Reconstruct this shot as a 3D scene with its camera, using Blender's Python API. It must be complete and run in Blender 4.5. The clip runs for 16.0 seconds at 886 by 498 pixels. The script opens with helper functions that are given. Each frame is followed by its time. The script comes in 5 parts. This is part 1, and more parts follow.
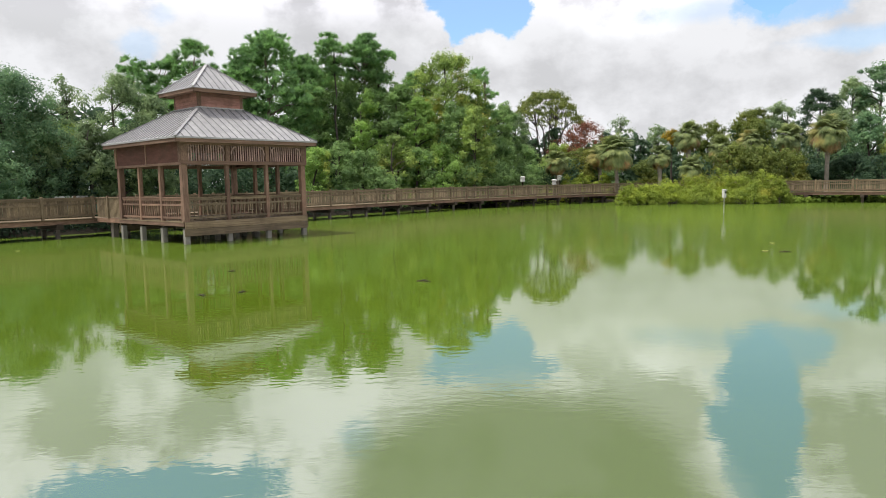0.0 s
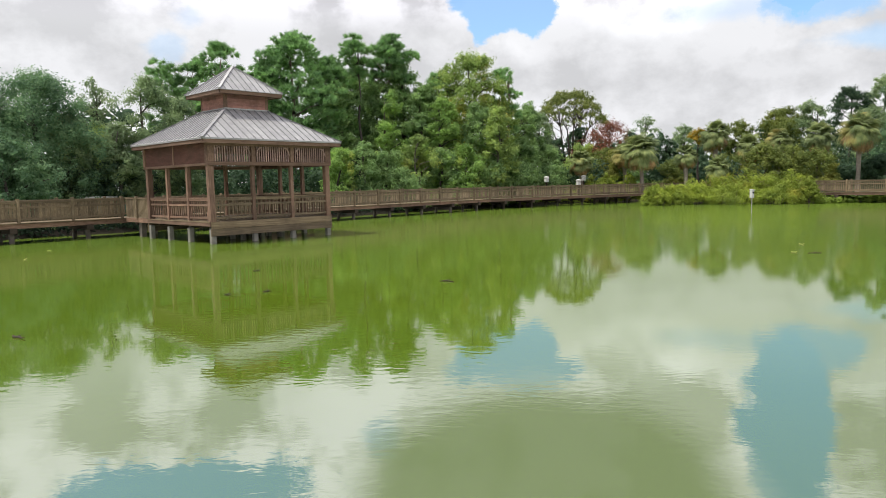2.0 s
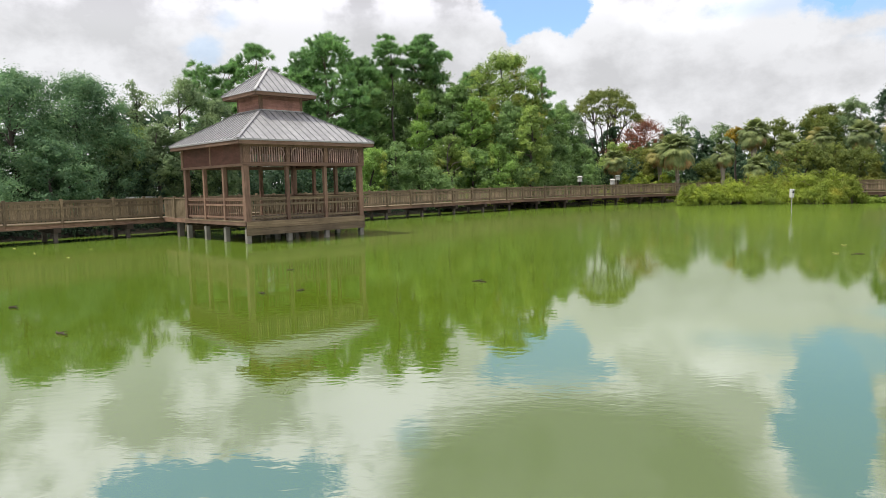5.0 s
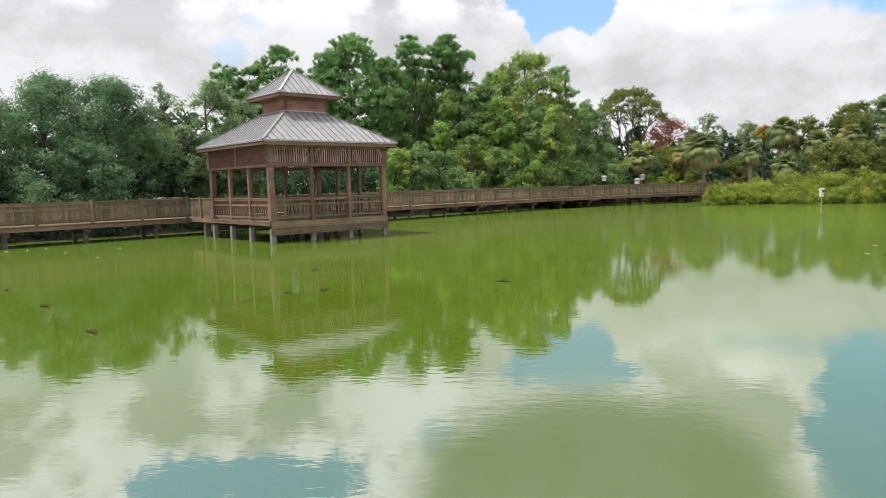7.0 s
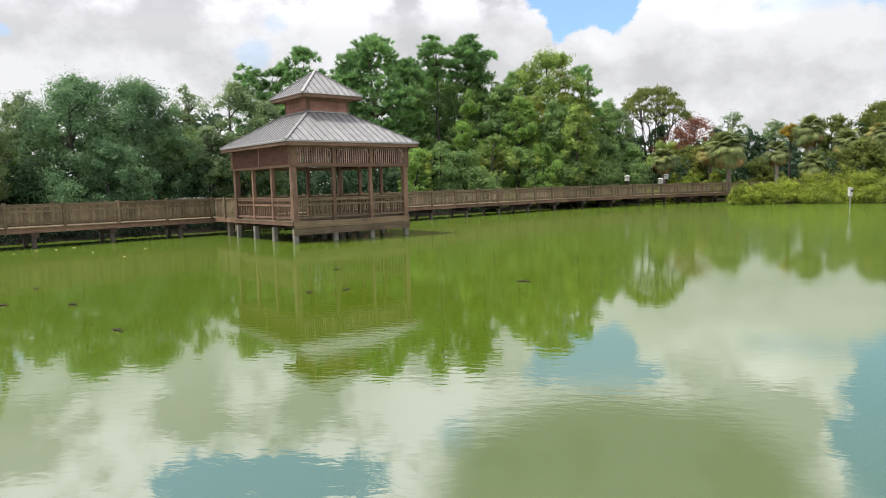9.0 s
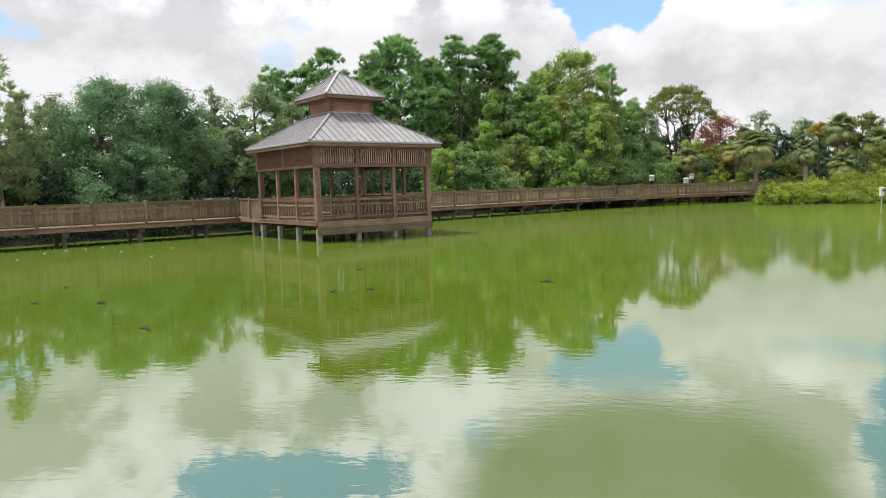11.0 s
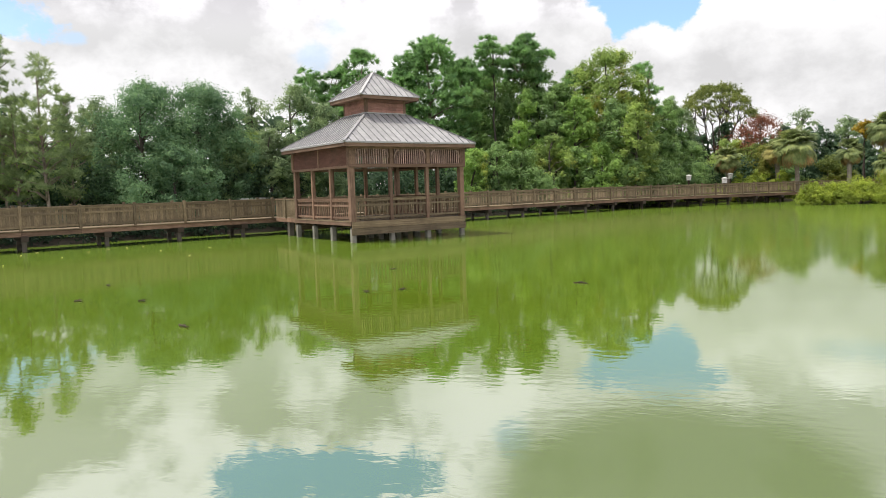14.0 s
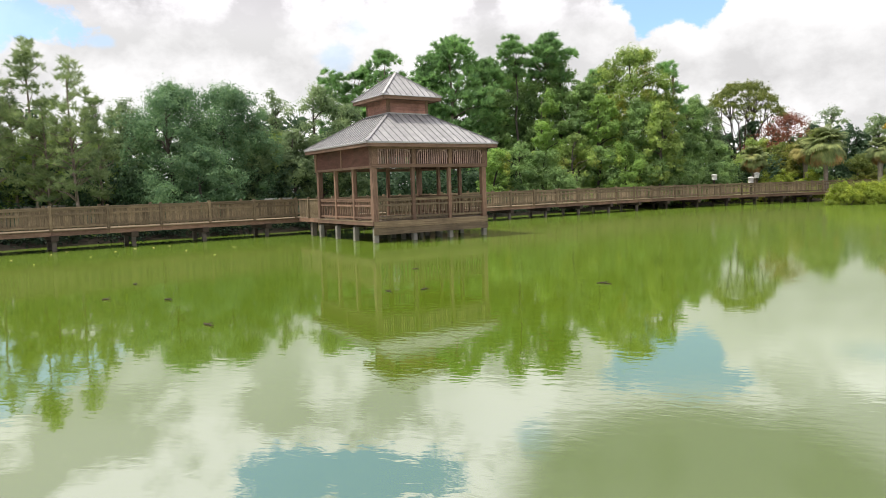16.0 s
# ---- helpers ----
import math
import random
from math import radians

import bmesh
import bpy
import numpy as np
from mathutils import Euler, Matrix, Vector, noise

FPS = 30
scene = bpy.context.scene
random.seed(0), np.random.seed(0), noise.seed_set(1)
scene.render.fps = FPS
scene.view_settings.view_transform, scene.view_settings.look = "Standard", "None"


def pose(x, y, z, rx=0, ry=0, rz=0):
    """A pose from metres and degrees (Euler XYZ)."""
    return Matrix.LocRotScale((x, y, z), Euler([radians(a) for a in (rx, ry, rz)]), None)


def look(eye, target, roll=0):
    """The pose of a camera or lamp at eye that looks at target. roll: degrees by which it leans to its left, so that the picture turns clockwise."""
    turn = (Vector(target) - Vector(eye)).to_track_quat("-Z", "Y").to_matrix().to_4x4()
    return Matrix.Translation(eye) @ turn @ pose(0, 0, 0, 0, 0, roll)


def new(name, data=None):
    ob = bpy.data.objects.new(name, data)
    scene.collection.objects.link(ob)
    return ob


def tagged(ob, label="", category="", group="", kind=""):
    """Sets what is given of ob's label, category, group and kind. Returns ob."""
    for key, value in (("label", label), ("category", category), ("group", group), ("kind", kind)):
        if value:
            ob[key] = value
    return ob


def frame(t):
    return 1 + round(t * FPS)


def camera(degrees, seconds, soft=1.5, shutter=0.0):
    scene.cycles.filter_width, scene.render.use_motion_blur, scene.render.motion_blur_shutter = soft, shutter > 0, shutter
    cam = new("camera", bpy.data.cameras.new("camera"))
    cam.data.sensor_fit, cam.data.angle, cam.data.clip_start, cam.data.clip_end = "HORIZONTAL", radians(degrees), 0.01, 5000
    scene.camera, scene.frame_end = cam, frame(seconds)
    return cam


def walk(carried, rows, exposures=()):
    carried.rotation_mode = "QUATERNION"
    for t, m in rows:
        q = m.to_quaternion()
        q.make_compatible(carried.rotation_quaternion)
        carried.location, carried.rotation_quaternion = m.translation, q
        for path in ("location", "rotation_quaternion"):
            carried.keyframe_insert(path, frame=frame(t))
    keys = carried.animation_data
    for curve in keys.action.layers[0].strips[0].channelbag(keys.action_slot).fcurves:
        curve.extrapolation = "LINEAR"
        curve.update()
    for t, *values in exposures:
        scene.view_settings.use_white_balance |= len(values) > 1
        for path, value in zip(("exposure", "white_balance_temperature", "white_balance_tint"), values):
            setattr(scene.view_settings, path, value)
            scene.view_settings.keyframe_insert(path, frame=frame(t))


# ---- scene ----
EYE = 2.446


def aim(yaw, pitch, roll):
    return pose(0, 0, EYE, 0, 0, yaw) @ pose(0, 0, 0, 90 + pitch) @ pose(0, 0, 0, 0, 0, roll)


cam = camera(66.26, 16.0, soft=0.9)
walk(cam, [
    (0.0, aim(1.000, -5.543, -1.099)),
    (0.5, aim(1.474, -5.521, -1.129)),
    (1.0, aim(1.970, -5.509, -1.144)),
    (1.5, aim(2.469, -5.496, -1.150)),
    (2.0, aim(2.969, -5.482, -1.151)),
    (2.5, aim(3.467, -5.477, -1.191)),
    (3.0, aim(3.945, -5.472, -1.188)),
    (3.5, aim(4.365, -5.457, -1.218)),
    (4.0, aim(4.777, -5.450, -1.217)),
    (6.5, aim(7.177, -5.395, -1.349)),
    (7.0, aim(7.651, -5.387, -1.390)),
    (7.5, aim(8.106, -5.372, -1.396)),
    (8.0, aim(8.522, -5.360, -1.390)),
    (8.5, aim(9.015, -5.356, -1.432)),
    (9.0, aim(9.465, -5.345, -1.467)),
    (11.5, aim(11.841, -5.272, -1.567)),
    (12.0, aim(12.289, -5.259, -1.575)),
    (12.5, aim(12.796, -5.244, -1.607)),
    (13.0, aim(13.274, -5.233, -1.606)),
    (13.5, aim(13.735, -5.216, -1.612)),
    (14.0, aim(14.197, -5.198, -1.611)),
    (14.5, aim(14.641, -5.190, -1.612)),
    (15.0, aim(15.101, -5.171, -1.627)),
    (15.5, aim(15.583, -5.166, -1.663)),
    (16.0, aim(16.069, -5.144, -1.682)),
], exposures=[(0.0, -0.07, 6480, 10), (10.0, -0.05, 6500, 10), (13.0, 0.06, 6600, 10), (16.0, 0.10, 6680, 10)])

# ---- light: bright broken cloud, a veiled sun high on the left ----
SUN_EL, SUN_AZ = 66.0, -106.0      # azimuth clockwise from +y
world = bpy.data.worlds.new("sky")
scene.world = world
world.use_nodes = True
wt = world.node_tree
wt.nodes.clear()


def wmath(op, a, b=None, c=None):
    n = wt.nodes.new("ShaderNodeMath")
    n.operation = op
    for i, s in enumerate((a, b, c)):
        if s is None:
            continue
        if isinstance(s, (int, float)):
            n.inputs[i].default_value = s
        else:
            wt.links.new(s, n.inputs[i])
    return n.outputs[0]


sky = wt.nodes.new("ShaderNodeTexSky")
sky.sky_type = "NISHITA"
sky.sun_disc = False
sky.sun_elevation, sky.sun_rotation = radians(SUN_EL), radians(SUN_AZ)
sky.air_density, sky.dust_density, sky.ozone_density = 1.0, 0.6, 1.5
co = wt.nodes.new("ShaderNodeTexCoord")
sep = wt.nodes.new("ShaderNodeSeparateXYZ")
wt.links.new(co.outputs["Generated"], sep.inputs[0])
az = wmath("MULTIPLY", wmath("ARCTAN2", sep.outputs[0], sep.outputs[1]), 57.2958)
el = wmath("MULTIPLY", wmath("ARCSINE", sep.outputs[2]), 57.2958)


def wnoise(scale, detail, rough, stretch=1.0, shift=0.0):
    comb = wt.nodes.new("ShaderNodeCombineXYZ")
    wt.links.new(wmath("MULTIPLY", az, 1 / 57.3), comb.inputs[0])
    wt.links.new(wmath("MULTIPLY", el, stretch / 57.3), comb.inputs[1])
    comb.inputs[2].default_value = shift
    n = wt.nodes.new("ShaderNodeTexNoise")
    n.inputs["Scale"].default_value, n.inputs["Detail"].default_value, n.inputs["Roughness"].default_value = scale, detail, rough
    wt.links.new(comb.outputs[0], n.inputs["Vector"])
    return n.outputs["Fac"]


edge = wnoise(9, 9, 0.66, 1.2)           # ragged cloud edges
billow = wnoise(6.0, 8, 0.55, 1.35, 3.7)     # light and dark in the clouds
large = wnoise(2.6, 3, 0.5, 1.3, 8.2)     # the run of the cloud banks
wob = wmath("ADD", wmath("MULTIPLY_ADD", edge, 2.0, -1.0), wmath("MULTIPLY_ADD", large, 1.0, -0.5))


def patch(a, e, ra, re, much=1.0, soft=0.16, rag=1.2):
    """0 to much: a ragged oval of the sky round azimuth a, elevation e, in degrees."""
    da = wmath("DIVIDE", wmath("SUBTRACT", az, a), ra)
    de = wmath("DIVIDE", wmath("SUBTRACT", el, e), re)
    d = wmath("SQRT", wmath("ADD", wmath("MULTIPLY", da, da), wmath("MULTIPLY", de, de)))
    d = wmath("MULTIPLY_ADD", wob, rag, d)
    m = wt.nodes.new("ShaderNodeMapRange")
    m.interpolation_type = "SMOOTHSTEP"
    wt.links.new(d, m.inputs[0])
    m.inputs[1].default_value, m.inputs[2].default_value = 1.0 + soft, 1.0 - soft
    m.inputs[3].default_value, m.inputs[4].default_value = 0.0, much
    return m.outputs[0]


def most(parts):
    out = parts[0]
    for p in parts[1:]:
        out = wmath("MAXIMUM", out, p)
    return out


def less(a, b):
    """What is left of a where b covers it."""
    return wmath("MULTIPLY", a, wmath("MULTIPLY_ADD", b, -1.0, 1.0))


dome = patch(5.8, 25.6, 16.2, 8.7, 1.0, 0.22, 0.10)     # a dark flat cloud base overhead
heap = most([patch(3.0, 10.3, 2.3, 1.7, 1.0, 0.10, 0.9), patch(-2.6, 11.6, 2.2, 2.2, 1.0, 0.10, 0.9), patch(8.9, 12.0, 2.4, 2.4, 1.0, 0.10, 0.9)])
gaps = most([
    less(patch(2.8, 13.8, 4.6, 2.7, 0.92, 0.10, 0.9), heap),
    less(patch(4.6, 15.6, 6.2, 1.5, 0.90, 0.14), patch(12.6, 13.8, 2.6, 3.0, 1.0, 0.12)),
    patch(21.0, 12.6, 6.0, 0.9, 0.34, 0.5),
    patch(-46.2, 12.6, 3.0, 1.5, 0.75, 0.3, 2.4),
    patch(-50.5, 12.4, 3.4, 3.0, 0.70, 0.3, 2.0),
    patch(-41.8, 11.4, 0.9, 0.4, 0.45, 0.5, 2.0),
    patch(-24.6, 10.9, 1.3, 0.9, 0.34, 0.6, 2.4),
    patch(-22.6, 13.2, 1.0, 0.8, 0.24, 0.6, 2.4),
    patch(24.0, 18.0, 3.5, 7.5, 1.0),
    patch(25.0, 12.6, 4.6, 1.9, 0.80, 0.3),
    patch(-27.5, 22.9, 6.0, 2.8, 0.98, 0.2, 1.8),
    patch(-21.8, 23.7, 8.0, 2.4, 0.98, 0.2, 1.8),
    patch(-8.8, 20.6, 1.8, 1.4, 0.60, 0.4),
    patch(30.4, 9.6, 5.0, 0.8, 0.50, 0.5),
])
gaps = less(gaps, dome)
grey = most([
    wmath("MULTIPLY", dome, 0.70),
    patch(-6.4, 11.5, 7.0, 2.0, 0.10, 0.5, 0.3),
    patch(20.1, 7.6, 12.0, 1.6, 0.07, 0.5, 0.3),
    patch(11.0, 8.4, 10.0, 1.6, 0.06, 0.5, 0.3),
    patch(-18.5, 16.6, 4.0, 2.0, 0.15, 0.5, 0.3),
    patch(-38.8, 15.4, 5.0, 2.0, 0.12, 0.5, 0.3),
    patch(30.8, 19.6, 4.5, 5.0, 0.26, 0.3, 0.3),
    patch(-23.8, 18.5, 9.0, 2.5, 0.15, 0.5, 0.3),
])
ramp = wt.nodes.new("ShaderNodeMapRange")
wt.links.new(wmath("ADD", wmath("MULTIPLY", billow, 0.66), wmath("MULTIPLY", edge, 0.34)), ramp.inputs[0])
ramp.inputs[1].default_value, ramp.inputs[2].default_value = 0.42, 0.54
ramp.inputs[3].default_value, ramp.inputs[4].default_value = 0.84, 1.08
high = wt.nodes.new("ShaderNodeMapRange")      # thin cloud is brighter overhead than low down
high.interpolation_type = "SMOOTHSTEP"
wt.links.new(el, high.inputs[0])
high.inputs[1].default_value, high.inputs[2].default_value, high.inputs[3].default_value, high.inputs[4].default_value = 11, 18, 0.95, 1.38
crisp = wt.nodes.new("ShaderNodeMapRange")     # heaped clouds overhead: white tops, grey hollows
wt.links.new(wmath("ADD", wmath("MULTIPLY", billow, 0.8), wmath("MULTIPLY", edge, 0.2)), crisp.inputs[0])
crisp.inputs[1].default_value, crisp.inputs[2].default_value = 0.45, 0.53
crisp.inputs[3].default_value, crisp.inputs[4].default_value = 0.60, 1.15
upper = wt.nodes.new("ShaderNodeMapRange")
upper.interpolation_type = "SMOOTHSTEP"
wt.links.new(el, upper.inputs[0])
upper.inputs[1].default_value, upper.inputs[2].default_value = 12.0, 16
tex = wmath("ADD", wmath("MULTIPLY", crisp.outputs[0], upper.outputs[0]), wmath("MULTIPLY", ramp.outputs[0], wmath("SUBTRACT", 1.0, upper.outputs[0])))
flatbase = wmath("MULTIPLY", dome, 0.75)      # the dark base is nearly without relief
tex = wmath("ADD", wmath("MULTIPLY", tex, wmath("SUBTRACT", 1.0, flatbase)), wmath("MULTIPLY", flatbase, 0.95))
lum = wmath("MULTIPLY", tex, wmath("MULTIPLY_ADD", grey, -1.0, 1.0))
lum = wmath("MULTIPLY", lum, high.outputs[0])
lum = wmath("MULTIPLY", lum, wmath("ADD", 1.0, most([patch(13.6, 13.6, 6.0, 2.9, 0.24, 0.3, 0.8), patch(0.0, 10.6, 5.0, 1.4, 0.10, 0.4, 0.6)])))     # sunlit heads
tone = wt.nodes.new("ShaderNodeCombineColor")
wt.links.new(wmath("MULTIPLY", lum, 0.97), tone.inputs[0])
mauve = wt.nodes.new("ShaderNodeMapRange")     # a faint mauve cast in the thicker cloud overhead
wt.links.new(el, mauve.inputs[0])
mauve.inputs[1].default_value, mauve.inputs[2].default_value, mauve.inputs[3].default_value, mauve.inputs[4].default_value = 12, 18, 0.975, 0.94
wt.links.new(wmath("MULTIPLY", lum, mauve.outputs[0]), tone.inputs[1])
cool = wt.nodes.new("ShaderNodeMapRange")      # and a little bluer
wt.links.new(el, cool.inputs[0])
cool.inputs[1].default_value, cool.inputs[2].default_value, cool.inputs[3].default_value, cool.inputs[4].default_value = 12, 20, 1.0, 1.04
wt.links.new(wmath("MULTIPLY", lum, cool.outputs[0]), tone.inputs[2])
bg_sky, bg_cloud = wt.nodes.new("ShaderNodeBackground"), wt.nodes.new("ShaderNodeBackground")
gain = wt.nodes.new("ShaderNodeMix")           # clear air after rain: a fuller blue
gain.data_type, gain.blend_type = "RGBA", "MULTIPLY"
gain.inputs[0].default_value, gain.inputs[7].default_value = 1.0, (1.05, 1.25, 1.35, 1)
wt.links.new(sky.outputs[0], gain.inputs[6])
wt.links.new(gain.outputs[2], bg_sky.inputs[0])
bg_sky.inputs[1].default_value = 0.16
wt.links.new(tone.outputs[0], bg_cloud.inputs[0])
bg_cloud.inputs[1].default_value = 0.94
mixs = wt.nodes.new("ShaderNodeMixShader")
wt.links.new(gaps, mixs.inputs[0])
wt.links.new(bg_cloud.outputs[0], mixs.inputs[1])
wt.links.new(bg_sky.outputs[0], mixs.inputs[2])
wout = wt.nodes.new("ShaderNodeOutputWorld")
wt.links.new(mixs.outputs[0], wout.inputs[0])

sun = new("sun", bpy.data.lights.new("sun", "SUN"))
sun.data.energy, sun.data.angle, sun.data.color = 4.8, radians(4), (1.0, 0.95, 0.87)
sdir = Vector((math.sin(radians(SUN_AZ)) * math.cos(radians(SUN_EL)), math.cos(radians(SUN_AZ)) * math.cos(radians(SUN_EL)), math.sin(radians(SUN_EL))))
sun.matrix_world = look(sdir * 60, (0, 0, 0))


# ---- materials ----
class Mat:
    """A node material under construction."""

    def __init__(self, name, rough=0.7, metal=0.0, spec=0.5):
        self.m = bpy.data.materials.new(name)
        self.m.use_nodes = True
        self.t = self.m.node_tree
        self.b = self.t.nodes["Principled BSDF"]
        self.b.inputs["Roughness"].default_value = rough
        self.b.inputs["Metallic"].default_value = metal
        self.b.inputs["Specular IOR Level"].default_value = spec

    def coords(self, scale=(1, 1, 1), world=False):
        mp = self.t.nodes.new("ShaderNodeMapping")
        mp.inputs["Scale"].default_value = scale
        if world:
            src = self.t.nodes.new("ShaderNodeNewGeometry").outputs["Position"]
        else:
            src = self.t.nodes.new("ShaderNodeTexCoord").outputs["Object"]
        self.t.links.new(src, mp.inputs[0])
        return mp.outputs[0]

    def noise(self, scale, detail=4, rough=0.55, vec=None, dist=0.0):
        n = self.t.nodes.new("ShaderNodeTexNoise")
        n.inputs["Scale"].default_value, n.inputs["Detail"].default_value = scale, detail
        n.inputs["Roughness"].default_value, n.inputs["Distortion"].default_value = rough, dist
        if vec is not None:
            self.t.links.new(vec, n.inputs["Vector"])
        return n.outputs["Fac"]

    def ramp(self, fac, stops):
        r = self.t.nodes.new("ShaderNodeValToRGB")
        e = r.color_ramp.elements
        while len(e) < len(stops):
            e.new(0.5)
        for x, (p, c) in zip(e, stops):
            x.position, x.color = p, (*c, 1)
        self.t.links.new(fac, r.inputs[0])
        return r.outputs[0]

    def mix(self, fac, a, b, mode="MIX"):
        n = self.t.nodes.new("ShaderNodeMix")
        n.data_type, n.blend_type = "RGBA", mode
        for s, v in ((0, fac), (6, a), (7, b)):
            if isinstance(v, (int, float)):
                n.inputs[s].default_value = v
            elif isinstance(v, tuple):
                n.inputs[s].default_value = (*v, 1)
            else:
                self.t.links.new(v, n.inputs[s])
        return n.outputs[2]

    def math(self, op, a, b=0.0):
        n = self.t.nodes.new("ShaderNodeMath")
        n.operation = op
        for i, v in enumerate((a, b)):
            if isinstance(v, (int, float)):
                n.inputs[i].default_value = v
            else:
                self.t.links.new(v, n.inputs[i])
        return n.outputs[0]

    def rand(self):
        return self.t.nodes.new("ShaderNodeObjectInfo").outputs["Random"]

    def island(self):
        return self.t.nodes.new("ShaderNodeNewGeometry").outputs["Random Per Island"]

    def colour(self, c):
        if isinstance(c, tuple):
            self.b.inputs["Base Color"].default_value = (*c, 1)
        else:
            self.t.links.new(c, self.b.inputs["Base Color"])
        return self

    def bump(self, h, strength=0.3, dist=0.01):
        n = self.t.nodes.new("ShaderNodeBump")
        n.inputs["Strength"].default_value, n.inputs["Distance"].default_value = strength, dist
        self.t.links.new(h, n.inputs["Height"])
        self.t.links.new(n.outputs[0], self.b.inputs["Normal"])
        return self


def wood(name, dark, mid, light, grime=(0.05, 0.04, 0.03)):
    w = Mat(name, 0.82, spec=0.25)
    co = w.t.nodes.new("ShaderNodeTexCoord").outputs["Generated"]     # grain runs along every board
    sh = w.t.nodes.new("ShaderNodeVectorMath")
    sh.operation = "ADD"
    w.t.links.new(co, sh.inputs[0])
    cb = w.t.nodes.new("ShaderNodeCombineXYZ")
    for k in range(3):
        w.t.links.new(w.math("MULTIPLY", w.rand(), 17.0 + 5 * k), cb.inputs[k])
    w.t.links.new(cb.outputs[0], sh.inputs[1])
    grain = w.noise(5.5, 7, 0.62, sh.outputs[0], 0.5)
    c = w.ramp(grain, [(0.3, dark), (0.52, mid), (0.75, light)])
    blot = w.noise(1.3, 6, 0.7, w.coords(world=True))
    c = w.mix(w.math("MULTIPLY", w.ramp(blot, [(0.45, (0, 0, 0)), (0.72, (1, 1, 1))]), 0.55), c, grime)
    r = w.rand()
    c = w.mix(1.0, c, w.ramp(r, [(0.0, (0.72, 0.70, 0.68)), (0.5, (1.0, 0.98, 0.95)), (1.0, (1.25, 1.2, 1.12))]), "MULTIPLY")
    return w.colour(c).bump(grain, 0.35, 0.006).m


def plain(name, base, vary, rough=0.6, metal=0.0, scale=3.0, spec=0.5):
    w = Mat(name, rough, metal, spec)
    n = w.noise(scale, 6, 0.6, w.coords(world=True))
    w.colour(w.ramp(n, [(0.3, base), (0.7, vary)]))
    return w.bump(w.noise(scale * 8, 4), 0.12, 0.004).m


def leaf(name, dark, mid, light, odd=None, passing=0.50):
    """Leaves: every one its own tint, clumps of paler and darker growth, light passing through."""
    w = Mat(name, 0.6, spec=0.18)
    dark, light = (tuple(0.5 * (p + q) for p, q in zip(e, mid)) for e in (dark, light))
    c = w.ramp(w.island(), [(0.0, dark), (0.55, mid), (1.0, light)])
    knot = w.noise(1.5, 3, 0.6, w.coords(world=True))
    c = w.mix(1.0, c, w.ramp(knot, [(0.35, (0.78, 0.82, 0.84)), (0.65, (1.2, 1.16, 1.05))]), "MULTIPLY")
    big = w.noise(0.45, 3, 0.5, w.coords(world=True))
    c = w.mix(1.0, c, w.ramp(big, [(0.3, (0.68, 0.72, 0.7)), (0.7, (1.3, 1.25, 1.1))]), "MULTIPLY")
    if odd:
        pick = w.ramp(w.noise(0.35, 3, 0.5, w.coords(world=True)), [(0.56, (0, 0, 0)), (0.68, (1, 1, 1))])
        c = w.mix(w.math("MULTIPLY", pick, 0.6), c, odd)
    w.colour(c)
    tr = w.t.nodes.new("ShaderNodeBsdfTranslucent")
    w.t.links.new(c, tr.inputs[0])
    mx = w.t.nodes.new("ShaderNodeMixShader")
    mx.inputs[0].default_value = passing
    w.t.links.new(w.b.outputs[0], mx.inputs[1])
    w.t.links.new(tr.outputs[0], mx.inputs[2])
    w.t.links.new(mx.outputs[0], w.t.nodes["Material Output"].inputs[0])
    return w.m


M_DECKWOOD = wood("weathered_timber", (0.108, 0.083, 0.052), (0.189, 0.150, 0.096), (0.277, 0.226, 0.151))
M_REDWOOD = wood("stained_timber", (0.120, 0.075, 0.053), (0.202, 0.130, 0.094), (0.288, 0.203, 0.152))
M_PANEL = wood("stained_boarding", (0.078, 0.037, 0.029), (0.109, 0.052, 0.040), (0.144, 0.073, 0.057))
M_SIDING = wood("pink_siding", (0.272, 0.138, 0.118), (0.335, 0.180, 0.154), (0.391, 0.229, 0.198))
# darkest timber: joists, cap beams, far piles, lamp posts, sticks
M_DARKWOOD = wood("dark_timber", (0.03, 0.025, 0.02), (0.05, 0.04, 0.03), (0.08, 0.065, 0.05))
M_PILE = plain("pile_concrete", (0.235, 0.225, 0.195), (0.125, 0.120, 0.100), 0.85, scale=2.5)
M_WHITE = plain("white_plastic", (0.56, 0.56, 0.53), (0.44, 0.44, 0.41), 0.45, scale=6)
M_BLACK = plain("black_opening", (0.012, 0.012, 0.012), (0.02, 0.02, 0.02), 0.8)
M_STEEL = plain("galvanised_pole", (0.42, 0.42, 0.40), (0.30, 0.29, 0.27), 0.5, 0.6)
M_BARK = plain("grey_bark", (0.09, 0.07, 0.055), (0.17, 0.14, 0.11), 0.9, scale=5)
M_DARKBARK = plain("dark_bark", (0.045, 0.036, 0.03), (0.08, 0.066, 0.055), 0.9, scale=5)
M_PINEBARK = plain("pine_bark", (0.162, 0.120, 0.096), (0.311, 0.255, 0.208), 0.9, scale=6)
M_PALMBARK = plain("palm_trunk", (0.20, 0.17, 0.14), (0.32, 0.28, 0.23), 0.9, scale=6)


